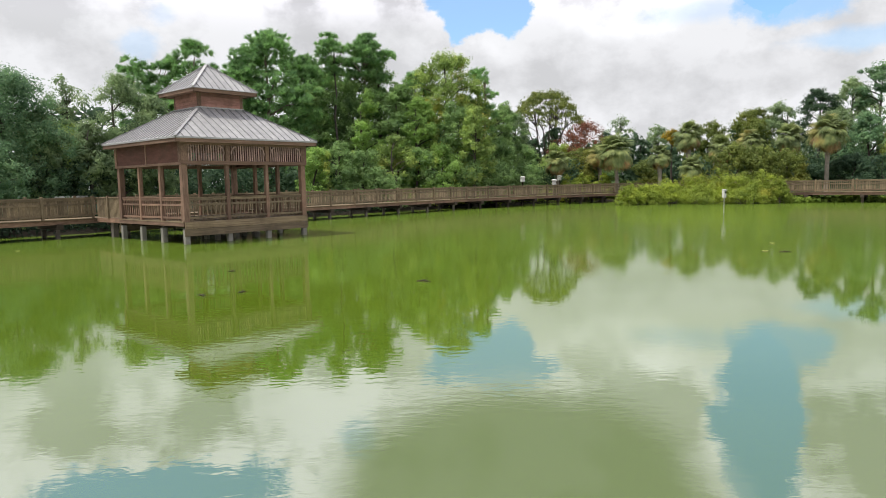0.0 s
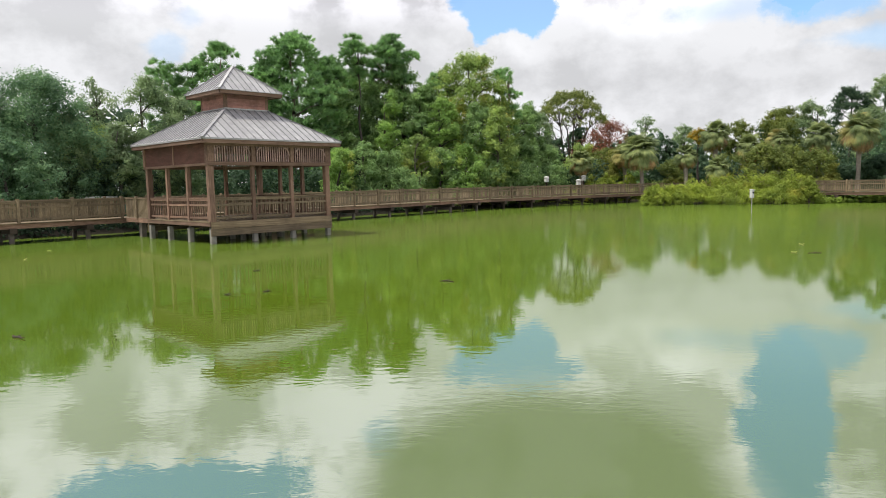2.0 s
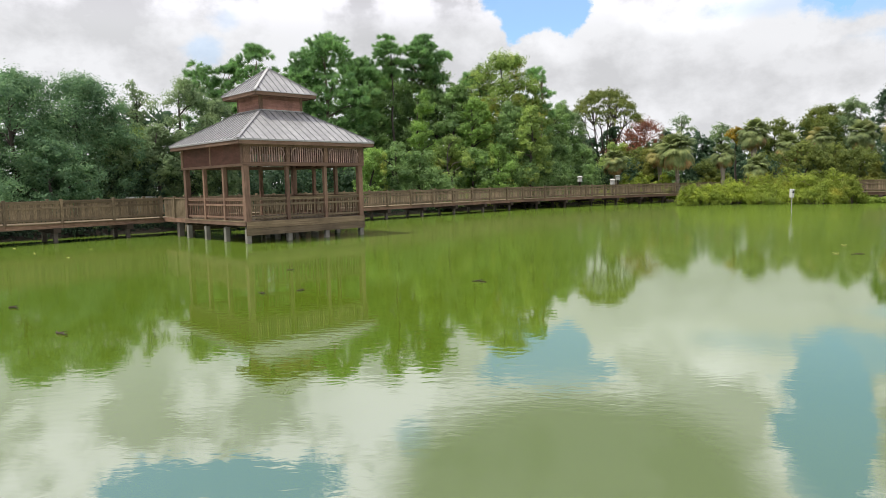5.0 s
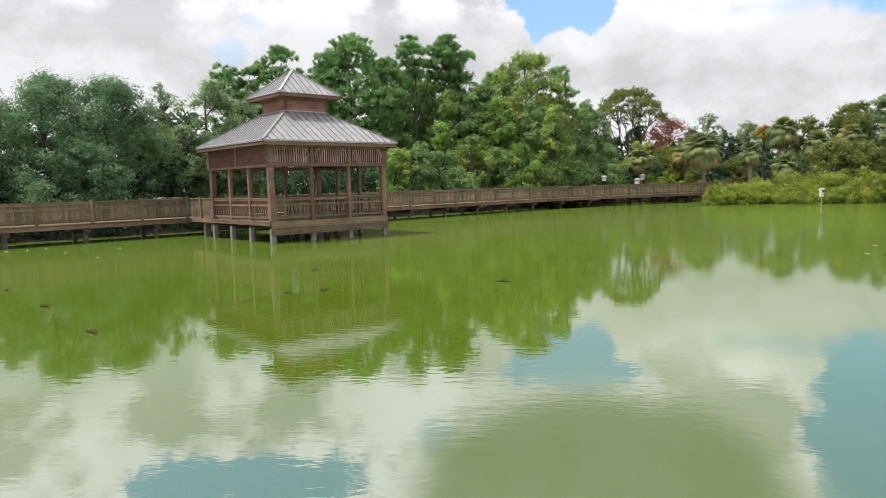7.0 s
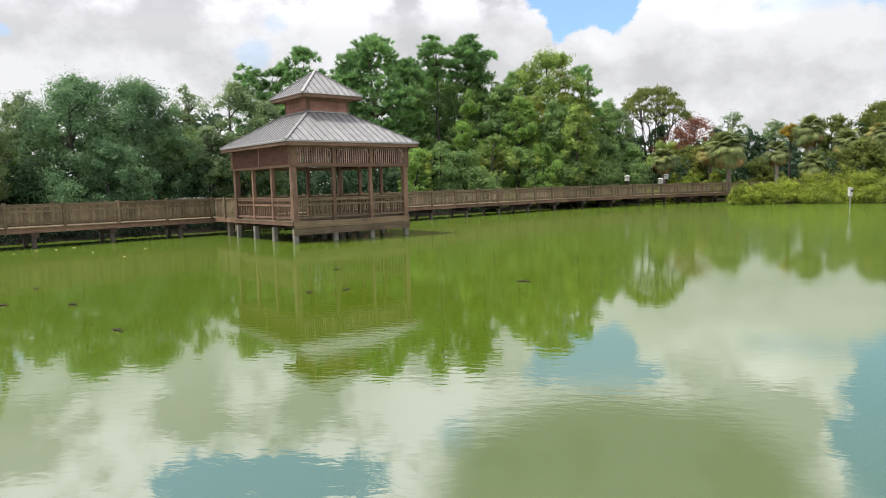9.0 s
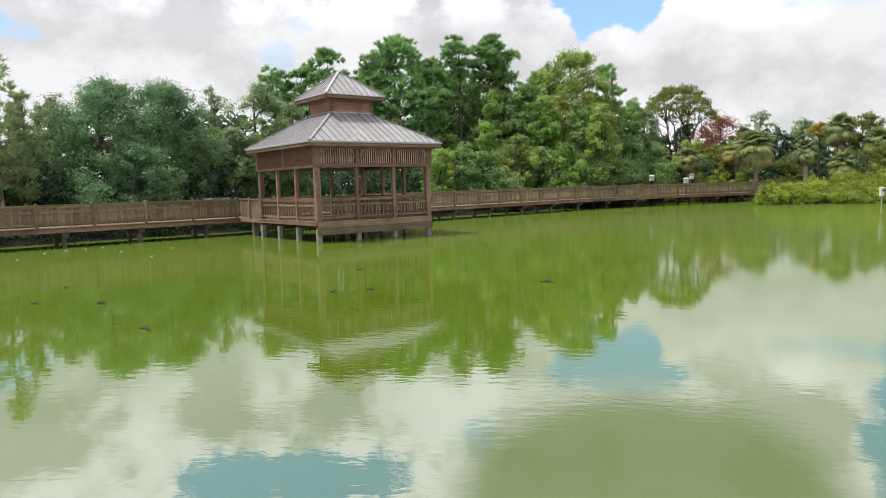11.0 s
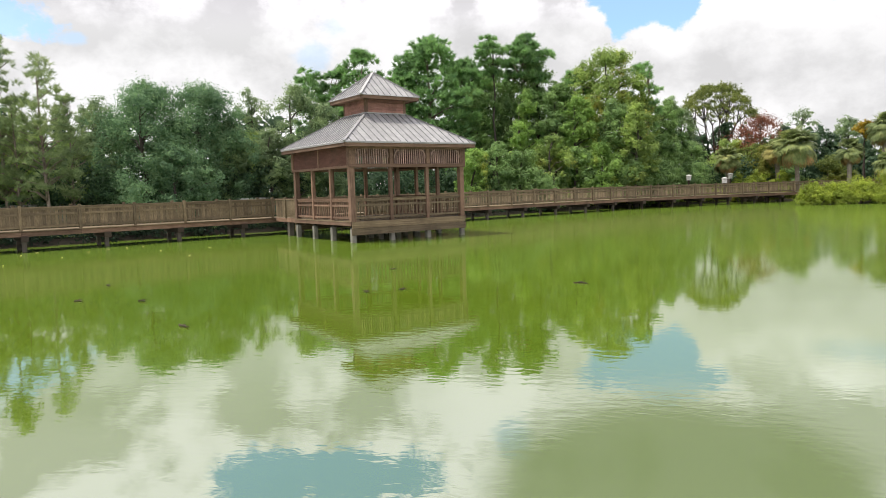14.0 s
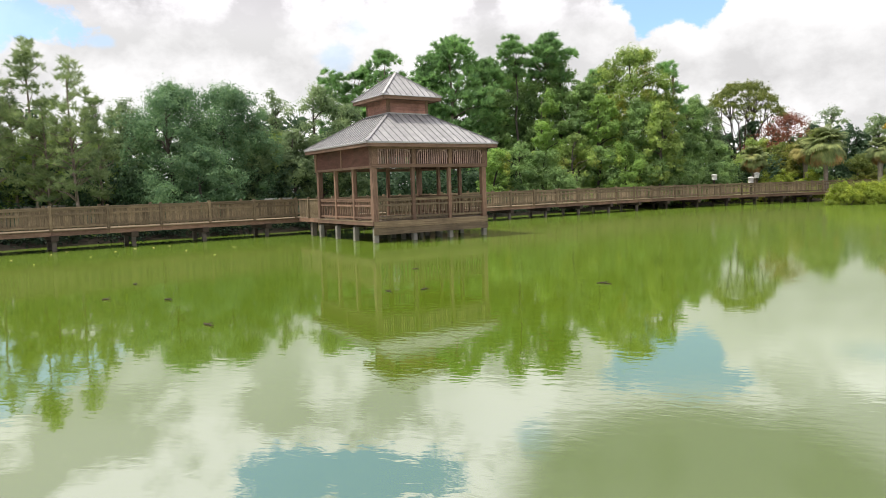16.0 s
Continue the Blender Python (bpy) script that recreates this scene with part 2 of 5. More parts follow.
def roof_metal():
    w = Mat("galvanised_roof", 0.5, 0.35)
    streak = w.noise(3.0, 6, 0.6, w.coords((1, 1, 1), True))
    c = w.ramp(streak, [(0.3, (0.30, 0.30, 0.30)), (0.55, (0.37, 0.37, 0.365)), (0.8, (0.44, 0.44, 0.425))])
    c = w.mix(1.0, c, w.ramp(w.rand(), [(0.0, (0.88, 0.88, 0.88)), (1.0, (1.08, 1.08, 1.08))]), "MULTIPLY")
    w.colour(c)
    return w.bump(w.noise(1.2, 4, 0.5, w.coords(world=True)), 0.15, 0.02).m


M_ROOF = roof_metal()
# ribs coloured darker than the sheets to draw the seams' shadow lines
M_SEAM = plain("shadow_toned_zinc", (0.20, 0.20, 0.205), (0.28, 0.28, 0.28), 0.6, 0.3)
L_OAK = leaf("oak_leaves", (0.161, 0.268, 0.110), (0.225, 0.361, 0.148), (0.347, 0.489, 0.206))
L_LIVE = leaf("live_oak_leaves", (0.117, 0.219, 0.129), (0.164, 0.289, 0.162), (0.270, 0.402, 0.217))
L_OAKY = leaf("yellowing_oak_leaves", (0.206, 0.306, 0.098), (0.297, 0.417, 0.131), (0.446, 0.540, 0.189), (0.529, 0.428, 0.081))
L_GREY = leaf("greyish_oak_leaves", (0.177, 0.252, 0.140), (0.241, 0.337, 0.185), (0.364, 0.468, 0.264))
L_PINE = leaf("pine_needles", (0.160, 0.303, 0.133), (0.236, 0.423, 0.181), (0.374, 0.565, 0.235), None, 0.40)
L_WISP = leaf("greyish_pine_needles", (0.195, 0.275, 0.144), (0.273, 0.365, 0.181), (0.390, 0.474, 0.231), None, 0.4)
# undergrowth tone lowered in place of shade from the crowns above
L_DARK = leaf("shade_toned_undergrowth", (0.039, 0.078, 0.054), (0.068, 0.124, 0.076), (0.124, 0.190, 0.103))
# bank plants: the shade below the boardwalk is put into their near-black colour
L_BANKSHADE = leaf("shade_dark_bank_leaves", (0.018, 0.036, 0.026), (0.026, 0.052, 0.036), (0.042, 0.074, 0.046), None, 0.2)
L_VINE = leaf("vine_leaves", (0.174, 0.296, 0.086), (0.246, 0.404, 0.117), (0.373, 0.537, 0.155), (0.457, 0.435, 0.081))
L_UMBRELLA = leaf("olive_canopy_leaves", (0.116, 0.160, 0.050), (0.182, 0.226, 0.066), (0.286, 0.314, 0.099))
L_RED = leaf("red_leaves", (0.172, 0.075, 0.054), (0.259, 0.108, 0.077), (0.345, 0.165, 0.116))
L_YELLOW = leaf("yellow_blossom", (0.230, 0.190, 0.030), (0.370, 0.270, 0.040), (0.480, 0.350, 0.060))
L_BUSH = leaf("willow_leaves", (0.159, 0.226, 0.038), (0.286, 0.369, 0.066), (0.464, 0.530, 0.113), (0.440, 0.365, 0.062))
L_HEDGE = leaf("olive_hedge_leaves", (0.119, 0.162, 0.050), (0.171, 0.222, 0.062), (0.250, 0.291, 0.085), (0.300, 0.290, 0.055))
L_PALM = leaf("palm_blades", (0.142, 0.194, 0.086), (0.221, 0.279, 0.121), (0.334, 0.378, 0.172), (0.42, 0.33, 0.10), 0.3)
L_PALMDEAD = leaf("dead_palm_blades", (0.210, 0.135, 0.065), (0.336, 0.223, 0.111), (0.476, 0.338, 0.182), None, 0.2)
L_FALLEN = leaf("fallen_leaves", (0.42, 0.36, 0.16), (0.55, 0.48, 0.24), (0.68, 0.62, 0.36), None, 0.3)
L_REED = leaf("reeds", (0.104, 0.169, 0.030), (0.195, 0.286, 0.048), (0.325, 0.403, 0.084))


def water_mat():
    """Pond thick with green algae: a coloured body under a rippled mirror, with plain green mixed in by distance to
    brighten the far water.
    """
    w = Mat("algae_water", 0.02)
    w.b.inputs["IOR"].default_value = 4.0
    pos = w.coords(world=True)
    body = w.noise(0.045, 4, 0.55, pos, 0.6)
    fine = w.noise(0.8, 6, 0.65, w.coords((1.0, 2.0, 1.0), True), 0.4)
    c = w.ramp(body, [(0.35, (0.076, 0.127, 0.009)), (0.65, (0.097, 0.145, 0.012))])
    c = w.mix(w.math("MULTIPLY", fine, 0.22), c, (0.044, 0.096, 0.007))
    w.colour(c)
    a = w.noise(1.4, 2, 0.5, w.coords((1.15, 2.2, 1.0), True), 0.4)
    b = w.noise(4.4, 2, 0.5, w.coords((0.9, 1.7, 1.0), True), 0.5)
    calm = w.ramp(w.noise(0.10, 3, 0.5, w.coords((1, 1.6, 1), True), 0.5), [(0.38, (0.25, 0.25, 0.25)), (0.62, (1, 1, 1))])
    h = w.math("ADD", w.math("MULTIPLY", a, 0.45), w.math("MULTIPLY", b, 0.60))
    n = w.t.nodes.new("ShaderNodeBump")
    n.inputs["Distance"].default_value = 0.02
    lee = w.t.nodes.new("ShaderNodeMapRange")         # one half of the pond lies out of the wind
    lee.interpolation_type = "SMOOTHSTEP"
    xs = w.t.nodes.new("ShaderNodeSeparateXYZ")
    w.t.links.new(pos, xs.inputs[0])
    w.t.links.new(xs.outputs[0], lee.inputs[0])
    lee.inputs[1].default_value, lee.inputs[2].default_value, lee.inputs[3].default_value, lee.inputs[4].default_value = -2.0, 1.5, 0.95, 0.65
    w.t.links.new(w.math("MULTIPLY", w.math("MULTIPLY", calm, 0.16), lee.outputs[0]), n.inputs["Strength"])
    w.t.links.new(h, n.inputs["Height"])
    w.t.links.new(n.outputs[0], w.b.inputs["Normal"])
    far = w.t.nodes.new("ShaderNodeVectorMath")
    far.operation = "LENGTH"
    w.t.links.new(pos, far.inputs[0])
    # diffuse green grows with distance, brightening far water and weakening its reflections
    far_mix = w.t.nodes.new("ShaderNodeMapRange")
    far_mix.interpolation_type = "SMOOTHSTEP"
    w.t.links.new(w.math("ADD", far.outputs["Value"], w.math("MULTIPLY", w.noise(0.12, 5, 0.6, w.coords((0.7, 1.4, 1), True), 0.5), 10.0)), far_mix.inputs[0])
    far_mix.inputs[1].default_value, far_mix.inputs[2].default_value = 17.0, 31.0
    far_mix.inputs[3].default_value, far_mix.inputs[4].default_value = 0.0, 0.22
    dull = w.t.nodes.new("ShaderNodeMapRange")        # ripples too small to see
    w.t.links.new(far.outputs["Value"], dull.inputs[0])
    dull.inputs[1].default_value, dull.inputs[2].default_value = 12.0, 34.0
    dull.inputs[3].default_value, dull.inputs[4].default_value = 0.02, 0.11
    w.t.links.new(dull.outputs[0], w.b.inputs["Roughness"])
    far_green = w.t.nodes.new("ShaderNodeBsdfDiffuse")
    w.t.links.new(w.ramp(w.noise(0.5, 6, 0.65, w.coords((0.6, 1.6, 1), True), 0.6), [(0.3, (0.082, 0.134, 0.022)), (0.7, (0.102, 0.150, 0.028))]), far_green.inputs[0])
    mx = w.t.nodes.new("ShaderNodeMixShader")
    w.t.links.new(far_mix.outputs[0], mx.inputs[0])
    w.t.links.new(w.b.outputs[0], mx.inputs[1])
    w.t.links.new(far_green.outputs[0], mx.inputs[2])
    w.t.links.new(mx.outputs[0], w.t.nodes["Material Output"].inputs[0])
    return w.m


def ground_mat():
    w = Mat("grass_and_leaf_litter", 0.95, spec=0.1)
    n = w.noise(0.35, 6, 0.65, w.coords(world=True))
    f = w.noise(14, 5, 0.6, w.coords(world=True))
    c = w.ramp(n, [(0.35, (0.06, 0.095, 0.025)), (0.55, (0.12, 0.19, 0.04)), (0.75, (0.15, 0.17, 0.06))])
    c = w.mix(w.math("MULTIPLY", f, 0.5), c, (0.05, 0.07, 0.02))
    zs = w.t.nodes.new("ShaderNodeSeparateXYZ")           # low ground painted near-black for the shade under the boardwalk
    w.t.links.new(w.coords(world=True), zs.inputs[0])
    bank_shade = w.t.nodes.new("ShaderNodeMapRange")
    w.t.links.new(w.math("ADD", zs.outputs[2], w.math("MULTIPLY", n, 0.15)), bank_shade.inputs[0])
    bank_shade.inputs[1].default_value, bank_shade.inputs[2].default_value = 0.44, 0.36
    c = w.mix(bank_shade.outputs[0], c, (0.022, 0.019, 0.014))
    return w.colour(c).bump(f, 0.6, 0.05).m


M_WATER, M_GROUND = water_mat(), ground_mat()


# ---- shapes ----
def mesh_of(name, verts, faces, mat, smooth=False):
    me = bpy.data.meshes.new(name)
    me.from_pydata([tuple(v) for v in verts], [], faces)
    me.materials.append(mat)
    if smooth:
        me.shade_smooth()
    return me


def part(name, bm, material, parent, label=""):
    """Links a bmesh as one mesh object under a thing."""
    me = bpy.data.meshes.new(name)
    bm.normal_update()
    bm.to_mesh(me)
    bm.free()
    me.materials.append(material)
    return child(name, me, parent, label=label)


def child(name, me, parent, m=None, label=""):
    ob = new(name, me)
    ob.parent = parent
    if m is not None:
        ob.matrix_local = m
    if label:
        ob["label"] = label
    return ob


def thing(name, m, label, category, group="", kind=""):
    ob = new(name)
    ob.matrix_world = m
    ob.empty_display_size = 0.3
    return tagged(ob, label, category, group, kind)


BOXES = {}


def box_mesh(name, sx, sy, sz, mat, bevel=0.0):
    """A bar or board, centred in x and y, standing on z = 0; shared between alike pieces."""
    key = (name, round(sx, 3), round(sy, 3), round(sz, 3), mat.name, bevel)
    if key not in BOXES:
        bm = bmesh.new()
        bmesh.ops.create_cube(bm, size=1.0)
        bmesh.ops.scale(bm, verts=bm.verts, vec=(sx, sy, sz))
        bmesh.ops.translate(bm, verts=bm.verts, vec=(0, 0, sz / 2))
        if bevel:
            bmesh.ops.bevel(bm, geom=bm.edges[:], offset=bevel, segments=1, affect="EDGES")
        me = bpy.data.meshes.new(name)
        bm.to_mesh(me)
        bm.free()
        me.materials.append(mat)
        BOXES[key] = me
    return BOXES[key]


def bar(name, parent, sx, sy, sz, mat, m, bevel=0.0, label=""):
    return child(name, box_mesh(name, sx, sy, sz, mat, bevel), parent, m, label)


def many_boxes(rows):
    """Verts and faces of boxes (x0, y0, z0, x1, y1, z1)."""
    vs, fs = [], []
    for x0, y0, z0, x1, y1, z1 in rows:
        o = len(vs)
        vs += [(x0, y0, z0), (x1, y0, z0), (x1, y1, z0), (x0, y1, z0), (x0, y0, z1), (x1, y0, z1), (x1, y1, z1), (x0, y1, z1)]
        fs += [(o, o + 3, o + 2, o + 1), (o + 4, o + 5, o + 6, o + 7), (o, o + 1, o + 5, o + 4), (o + 1, o + 2, o + 6, o + 5),
               (o + 2, o + 3, o + 7, o + 6), (o + 3, o, o + 4, o + 7)]
    return vs, fs


def tube(vs, fs, pts, radii, sides=6):
    """Adds a tapered tube through pts to vs and fs."""
    o = len(vs)
    for i, (p, r) in enumerate(zip(pts, radii)):
        p = Vector(p)
        d = (Vector(pts[min(i + 1, len(pts) - 1)]) - Vector(pts[max(i - 1, 0)])).normalized()
        a = d.orthogonal().normalized() if abs(d.z) < 0.9 else Vector((1, 0, 0)).cross(d).normalized()
        b = d.cross(a)
        for k in range(sides):
            t = 2 * math.pi * k / sides
            vs.append(tuple(p + (a * math.cos(t) + b * math.sin(t)) * r))
    for i in range(len(pts) - 1):
        for k in range(sides):
            q = o + i * sides
            fs.append((q + k, q + (k + 1) % sides, q + sides + (k + 1) % sides, q + sides + k))
    fs.append(tuple(o + k for k in range(sides))[::-1])
    fs.append(tuple(o + (len(pts) - 1) * sides + k for k in range(sides)))


def leaves_mesh(name, centres, normals, lengths, widths, mat, rng):
    """One pointed, slightly folded leaf of two faces at each centre."""
    n = len(centres)
    nor = normals / np.maximum(np.linalg.norm(normals, axis=1, keepdims=True), 1e-6)
    rnd = rng.normal(size=(n, 3))
    ax = np.cross(nor, rnd)
    ax /= np.maximum(np.linalg.norm(ax, axis=1, keepdims=True), 1e-6)
    bx = np.cross(nor, ax)
    L, Wd = lengths[:, None] / 2, widths[:, None] / 2
    v = np.empty((n, 4, 3))
    v[:, 0] = centres - ax * L
    v[:, 1] = centres + bx * Wd + nor * Wd * 0.35
    v[:, 2] = centres + ax * L
    v[:, 3] = centres - bx * Wd + nor * Wd * 0.35
    me = bpy.data.meshes.new(name)
    me.vertices.add(4 * n)
    me.vertices.foreach_set("co", v.reshape(-1).astype(np.float32))
    me.loops.add(4 * n)
    me.loops.foreach_set("vertex_index", np.arange(4 * n, dtype=np.int32))
    me.polygons.add(n)
    me.polygons.foreach_set("loop_start", np.arange(0, 4 * n, 4, dtype=np.int32))
    me.update(calc_edges=True)
    me.materials.append(mat)
    return me


def needles_mesh(name, centres, ways, lengths, width, mat):
    """One thin blade at each centre, pointing along its way."""
    n = len(centres)
    w = ways / np.maximum(np.linalg.norm(ways, axis=1, keepdims=True), 1e-6)
    side = np.cross(w, np.roll(w, 1, axis=1) + 0.3)
    side *= width / 2 / np.maximum(np.linalg.norm(side, axis=1, keepdims=True), 1e-6)
    v = np.empty((n, 3, 3))
    v[:, 0], v[:, 1], v[:, 2] = centres - side, centres + side, centres + w * lengths[:, None]
    me = bpy.data.meshes.new(name)
    me.vertices.add(3 * n)
    me.vertices.foreach_set("co", v.reshape(-1).astype(np.float32))
    me.loops.add(3 * n)
    me.loops.foreach_set("vertex_index", np.arange(3 * n, dtype=np.int32))
    me.polygons.add(n)
    me.polygons.foreach_set("loop_start", np.arange(0, 3 * n, 3, dtype=np.int32))
    me.update(calc_edges=True)
    me.materials.append(mat)
    return me


def tufts(cent, rad, middle, per, rng, flat):
    """Needle feet and ways: every clump is a spray of brushes that point outwards and up."""
    k, brushes = len(cent), 7
    d = rng.normal(size=(k, brushes, 3))
    d /= np.linalg.norm(d, axis=2, keepdims=True)
    d[:, :, 2] = np.abs(d[:, :, 2]) * 0.9 - 0.15
    feet = (cent[:, None, :] + d * rad[:, None, None] * (0.45 + 0.6 * rng.random((k, brushes, 1))) * np.array([1, 1, flat])).reshape(-1, 3)
    n = np.maximum((per / brushes * np.repeat((rad / rad.mean()) ** 2, brushes)).astype(int), 8)
    idx = np.repeat(np.arange(k * brushes), n)
    out = d.reshape(-1, 3)[idx] + (cent - middle)[idx // brushes] * np.array([0.12, 0.12, 0]) + np.array([0, 0, 0.5])
    way = out + rng.normal(size=out.shape) * 0.75
    return feet[idx] + rng.normal(size=out.shape) * 0.05, way


def puffs_to_leaves(cent, rad, per, rng, flat=0.75, up=0.45, sprigs=9):
    """Leaf centres and normals: every clump is a knot of small sprigs, with strays."""
    k = len(cent)
    sd = rng.normal(size=(k, sprigs, 3))
    sd /= np.linalg.norm(sd, axis=2, keepdims=True)
    sd *= (0.35 + 0.85 * rng.random((k, sprigs, 1))) * (0.7 + 0.6 * rng.random((k, 1, 3)))
    sc = (cent[:, None, :] + sd * rad[:, None, None] * np.array([1, 1, flat])).reshape(-1, 3)
    sr = np.repeat(rad, sprigs) * (0.28 + 0.3 * rng.random(k * sprigs))
    out = sd.reshape(-1, 3)
    n = np.maximum((per / sprigs * (np.repeat(rad, sprigs) / rad.mean()) ** 2 * (0.6 + 0.8 * rng.random(k * sprigs))).astype(int), 3)
    idx = np.repeat(np.arange(k * sprigs), n)
    d = rng.normal(size=(len(idx), 3)) * 0.62
    c = sc[idx] + d * sr[idx][:, None] * np.array([1, 1, 0.8])
    nor = d * 0.7 + out[idx] * 1.0 + np.array([0, 0, up]) + rng.normal(size=d.shape) * 0.33
    return c, nor


def tree(name, x, y, h, r, mat, label, seed, base=0.2, z0=0.35, clumps=60, per=190, size=0.26, shape=(1.0, 0.5), bark=None, open_=0.0,
         lean=(0.0, 0.0), flat=0.75, slim=0.55, group="", crook=0.25, limbs=14, girth=1.0):
    """A tree of height h and crown radius r: tapered crooked trunk, limbs, and a crown of leaves in clumps between base * h and the top.
    shape: how full the crown is at its top and its foot; open_: how hollow."""
    rng = np.random.default_rng(seed)
    ob = thing(name, pose(x, y, z0), label, "tree", group)
    bark = bark or M_DARKBARK
    cb, ct = base * h, h
    cent, rad = [], []
    needles = mat in (L_PINE, L_WISP)
    pr = max(0.145 * r + 0.26, 0.42) * (0.95 if needles else 0.88)
    clumps, r = int(clumps * 1.5), r * 1.05
    lr = min(0.24 * r + 0.3, 1.3)                      # the crown is heaped up of rounded boughs over a loose filling
    boughs = (7 if needles else 8)
    while len(cent) < clumps:
        f = rng.random()
        prof = (shape[1] + (1 - shape[1]) * min(f / 0.45, 1.0)) if f < 0.45 else math.sqrt(max(0.0, 1 - ((f - 0.45) / 0.55) ** 2)) * shape[0] + (1 - shape[0]) * (1 - f) / 0.55
        lo = 0.35 + 0.6 * open_
        q = lo + (1 - lo) * math.sqrt(rng.random())
        if open_ and f > 0.75:
            q = math.sqrt(rng.random())
        a = rng.random() * 2 * math.pi
        wob_ = 1 + 0.20 * math.sin(3 * a + seed) + 0.11 * math.sin(5 * a + 2.1 * seed)
        heaped = rng.random() < 0.05
        rr = max(r * prof - (lr * 0.5 if heaped else pr * 0.35), 0.08) * q * wob_
        z = cb + pr * 0.5 + f * max(ct - cb - pr * 1.1, 0.3)
        x0, y0 = rr * math.cos(a) + lean[0] * f, rr * math.sin(a) + lean[1] * f
        if not heaped:
            cent.append((x0, y0, max(z, 0.25)))
            rad.append(pr * (0.7 + 0.7 * rng.random()))
            continue
        own = lr * (0.7 + 0.5 * rng.random())
        z = min(z, ct - own * 0.8)
        for _ in range(boughs):
            d = rng.normal(size=3)
            d /= np.linalg.norm(d)
            d[2] = d[2] * 0.7 + 0.3
            d *= own * (0.6 + 0.4 * rng.random())
            cent.append((x0 + d[0], y0 + d[1], max(z + d[2] * flat, 0.25)))
            rad.append(pr * (0.6 + 0.5 * rng.random()))
    cent, rad = np.array(cent), np.array(rad)
    if needles:
        c, way = tufts(cent, rad, np.array([0.0, 0.0, 0.5 * (cb + ct)]), per * 1.0, rng, max(flat, 0.7))
        me = needles_mesh("crown", c, way, (0.30 + 0.28 * rng.random(len(c))) * (0.6 + size), 0.045 + 0.06 * size, mat)
    else:
        c, nor = puffs_to_leaves(cent, rad, per * 0.53, rng, flat)
        n = len(c)
        me = leaves_mesh("crown", c, nor, 0.76 * size * (0.6 + 0.8 * rng.random(n)), 0.8 * size * slim * (0.6 + 0.8 * rng.random(n)), mat, rng)
    child("crown", me, ob)
    vs, fs = [], []
    tr = (0.018 * h + 0.05) * girth
    pts = [(0, 0, -0.5)]
    px = py = 0.0
    for i in range(1, 8):
        f = i / 7
        px += rng.normal() * crook * 0.45
        py += rng.normal() * crook * 0.45
        pts.append((px + lean[0] * f * f, py + lean[1] * f * f, f * h * 0.9))
    tube(vs, fs, pts, [tr * 1.35] + [tr * (1 - 0.85 * i / 7) for i in range(1, 8)], 8)
    order = rng.permutation(len(cent))[:limbs]
    for j in order:
        e = cent[j]
        zz = max(cb * 0.8, min(e[2] - 0.3 * np.hypot(e[0], e[1]) - 0.4, h * 0.8))
        k = min(6, max(0, int(zz / (h * 0.9) * 7)))
        g = zz / (h * 0.9) * 7 - k
        s = Vector(pts[k]).lerp(Vector(pts[k + 1]), min(max(g, 0), 1)) if k > 0 else Vector((0, 0, zz))
        e = Vector(e)
        mid = s.lerp(e, 0.5) + Vector((rng.normal() * 0.2, rng.normal() * 0.2, 0.12 * (e - s).length))
        r0 = tr * 0.45 * (1 - 0.6 * zz / h)
        tube(vs, fs, [s, mid, e], [r0, r0 * 0.65, 0.02], 5)
    child("trunk", mesh_of("trunk", vs, fs, bark, True), ob)
    return ob


# ---- ground and water ----
def far_shore(a):
    """How far from the camera's foot the bank lies, by azimuth in degrees."""
    keys = [(-180, 14), (-120, 16), (-85, 26), (-60, 38), (-48, 39.8), (-29, 43.2), (-13.5, 52), (0, 66.5), (6, 74), (10, 81), (13.5, 81), (16.5, 71.5), (26, 75), (34, 73), (45, 68), (60, 55), (90, 34), (130, 18), (180, 14)]
    for (a0, d0), (a1, d1) in zip(keys, keys[1:]):
        if a0 <= a <= a1:
            f = (a - a0) / (a1 - a0)
            return d0 + (d1 - d0) * f + 0.3 * math.sin(a * 0.9) + 0.2 * math.sin(a * 2.3 + 1)
    return 14


def build_ground():
    """One sheet from the pond's bed over the bank to the horizon."""
    steps = 240
    rings = [(-6.0, -1.4), (-2.5, -0.9), (-0.8, -0.25), (0.0, 0.02), (0.8, 0.22), (2.5, 0.36), (7.0, 0.42), (18.0, 0.5), (45.0, 0.6), (120.0, 0.6), (500.0, 0.5), (2500.0, 0.0)]
    vs, fs = [(0, 0, -1.6)], []
    for off, z in rings:
        for i in range(steps):
            a = -180 + 360 * i / steps
            d = far_shore(a) + off
            zz = z + (0.06 * noise.noise((d * math.sin(radians(a)) * 0.3, d * math.cos(radians(a)) * 0.3, 0)) if off > 0.5 else 0)
            vs.append((d * math.sin(radians(a)), d * math.cos(radians(a)), zz))
    for i in range(steps):
        fs.append((0, 1 + (i + 1) % steps, 1 + i))
    for k in range(len(rings) - 1):
        for i in range(steps):
            a, b = 1 + k * steps + i, 1 + k * steps + (i + 1) % steps
            fs.append((a, b, b + steps, a + steps))
    ob = new("ground", mesh_of("ground", vs, fs, M_GROUND, True))
    tagged(ob, "grassy bank with leaf litter round the pond", "ground", kind="structure")


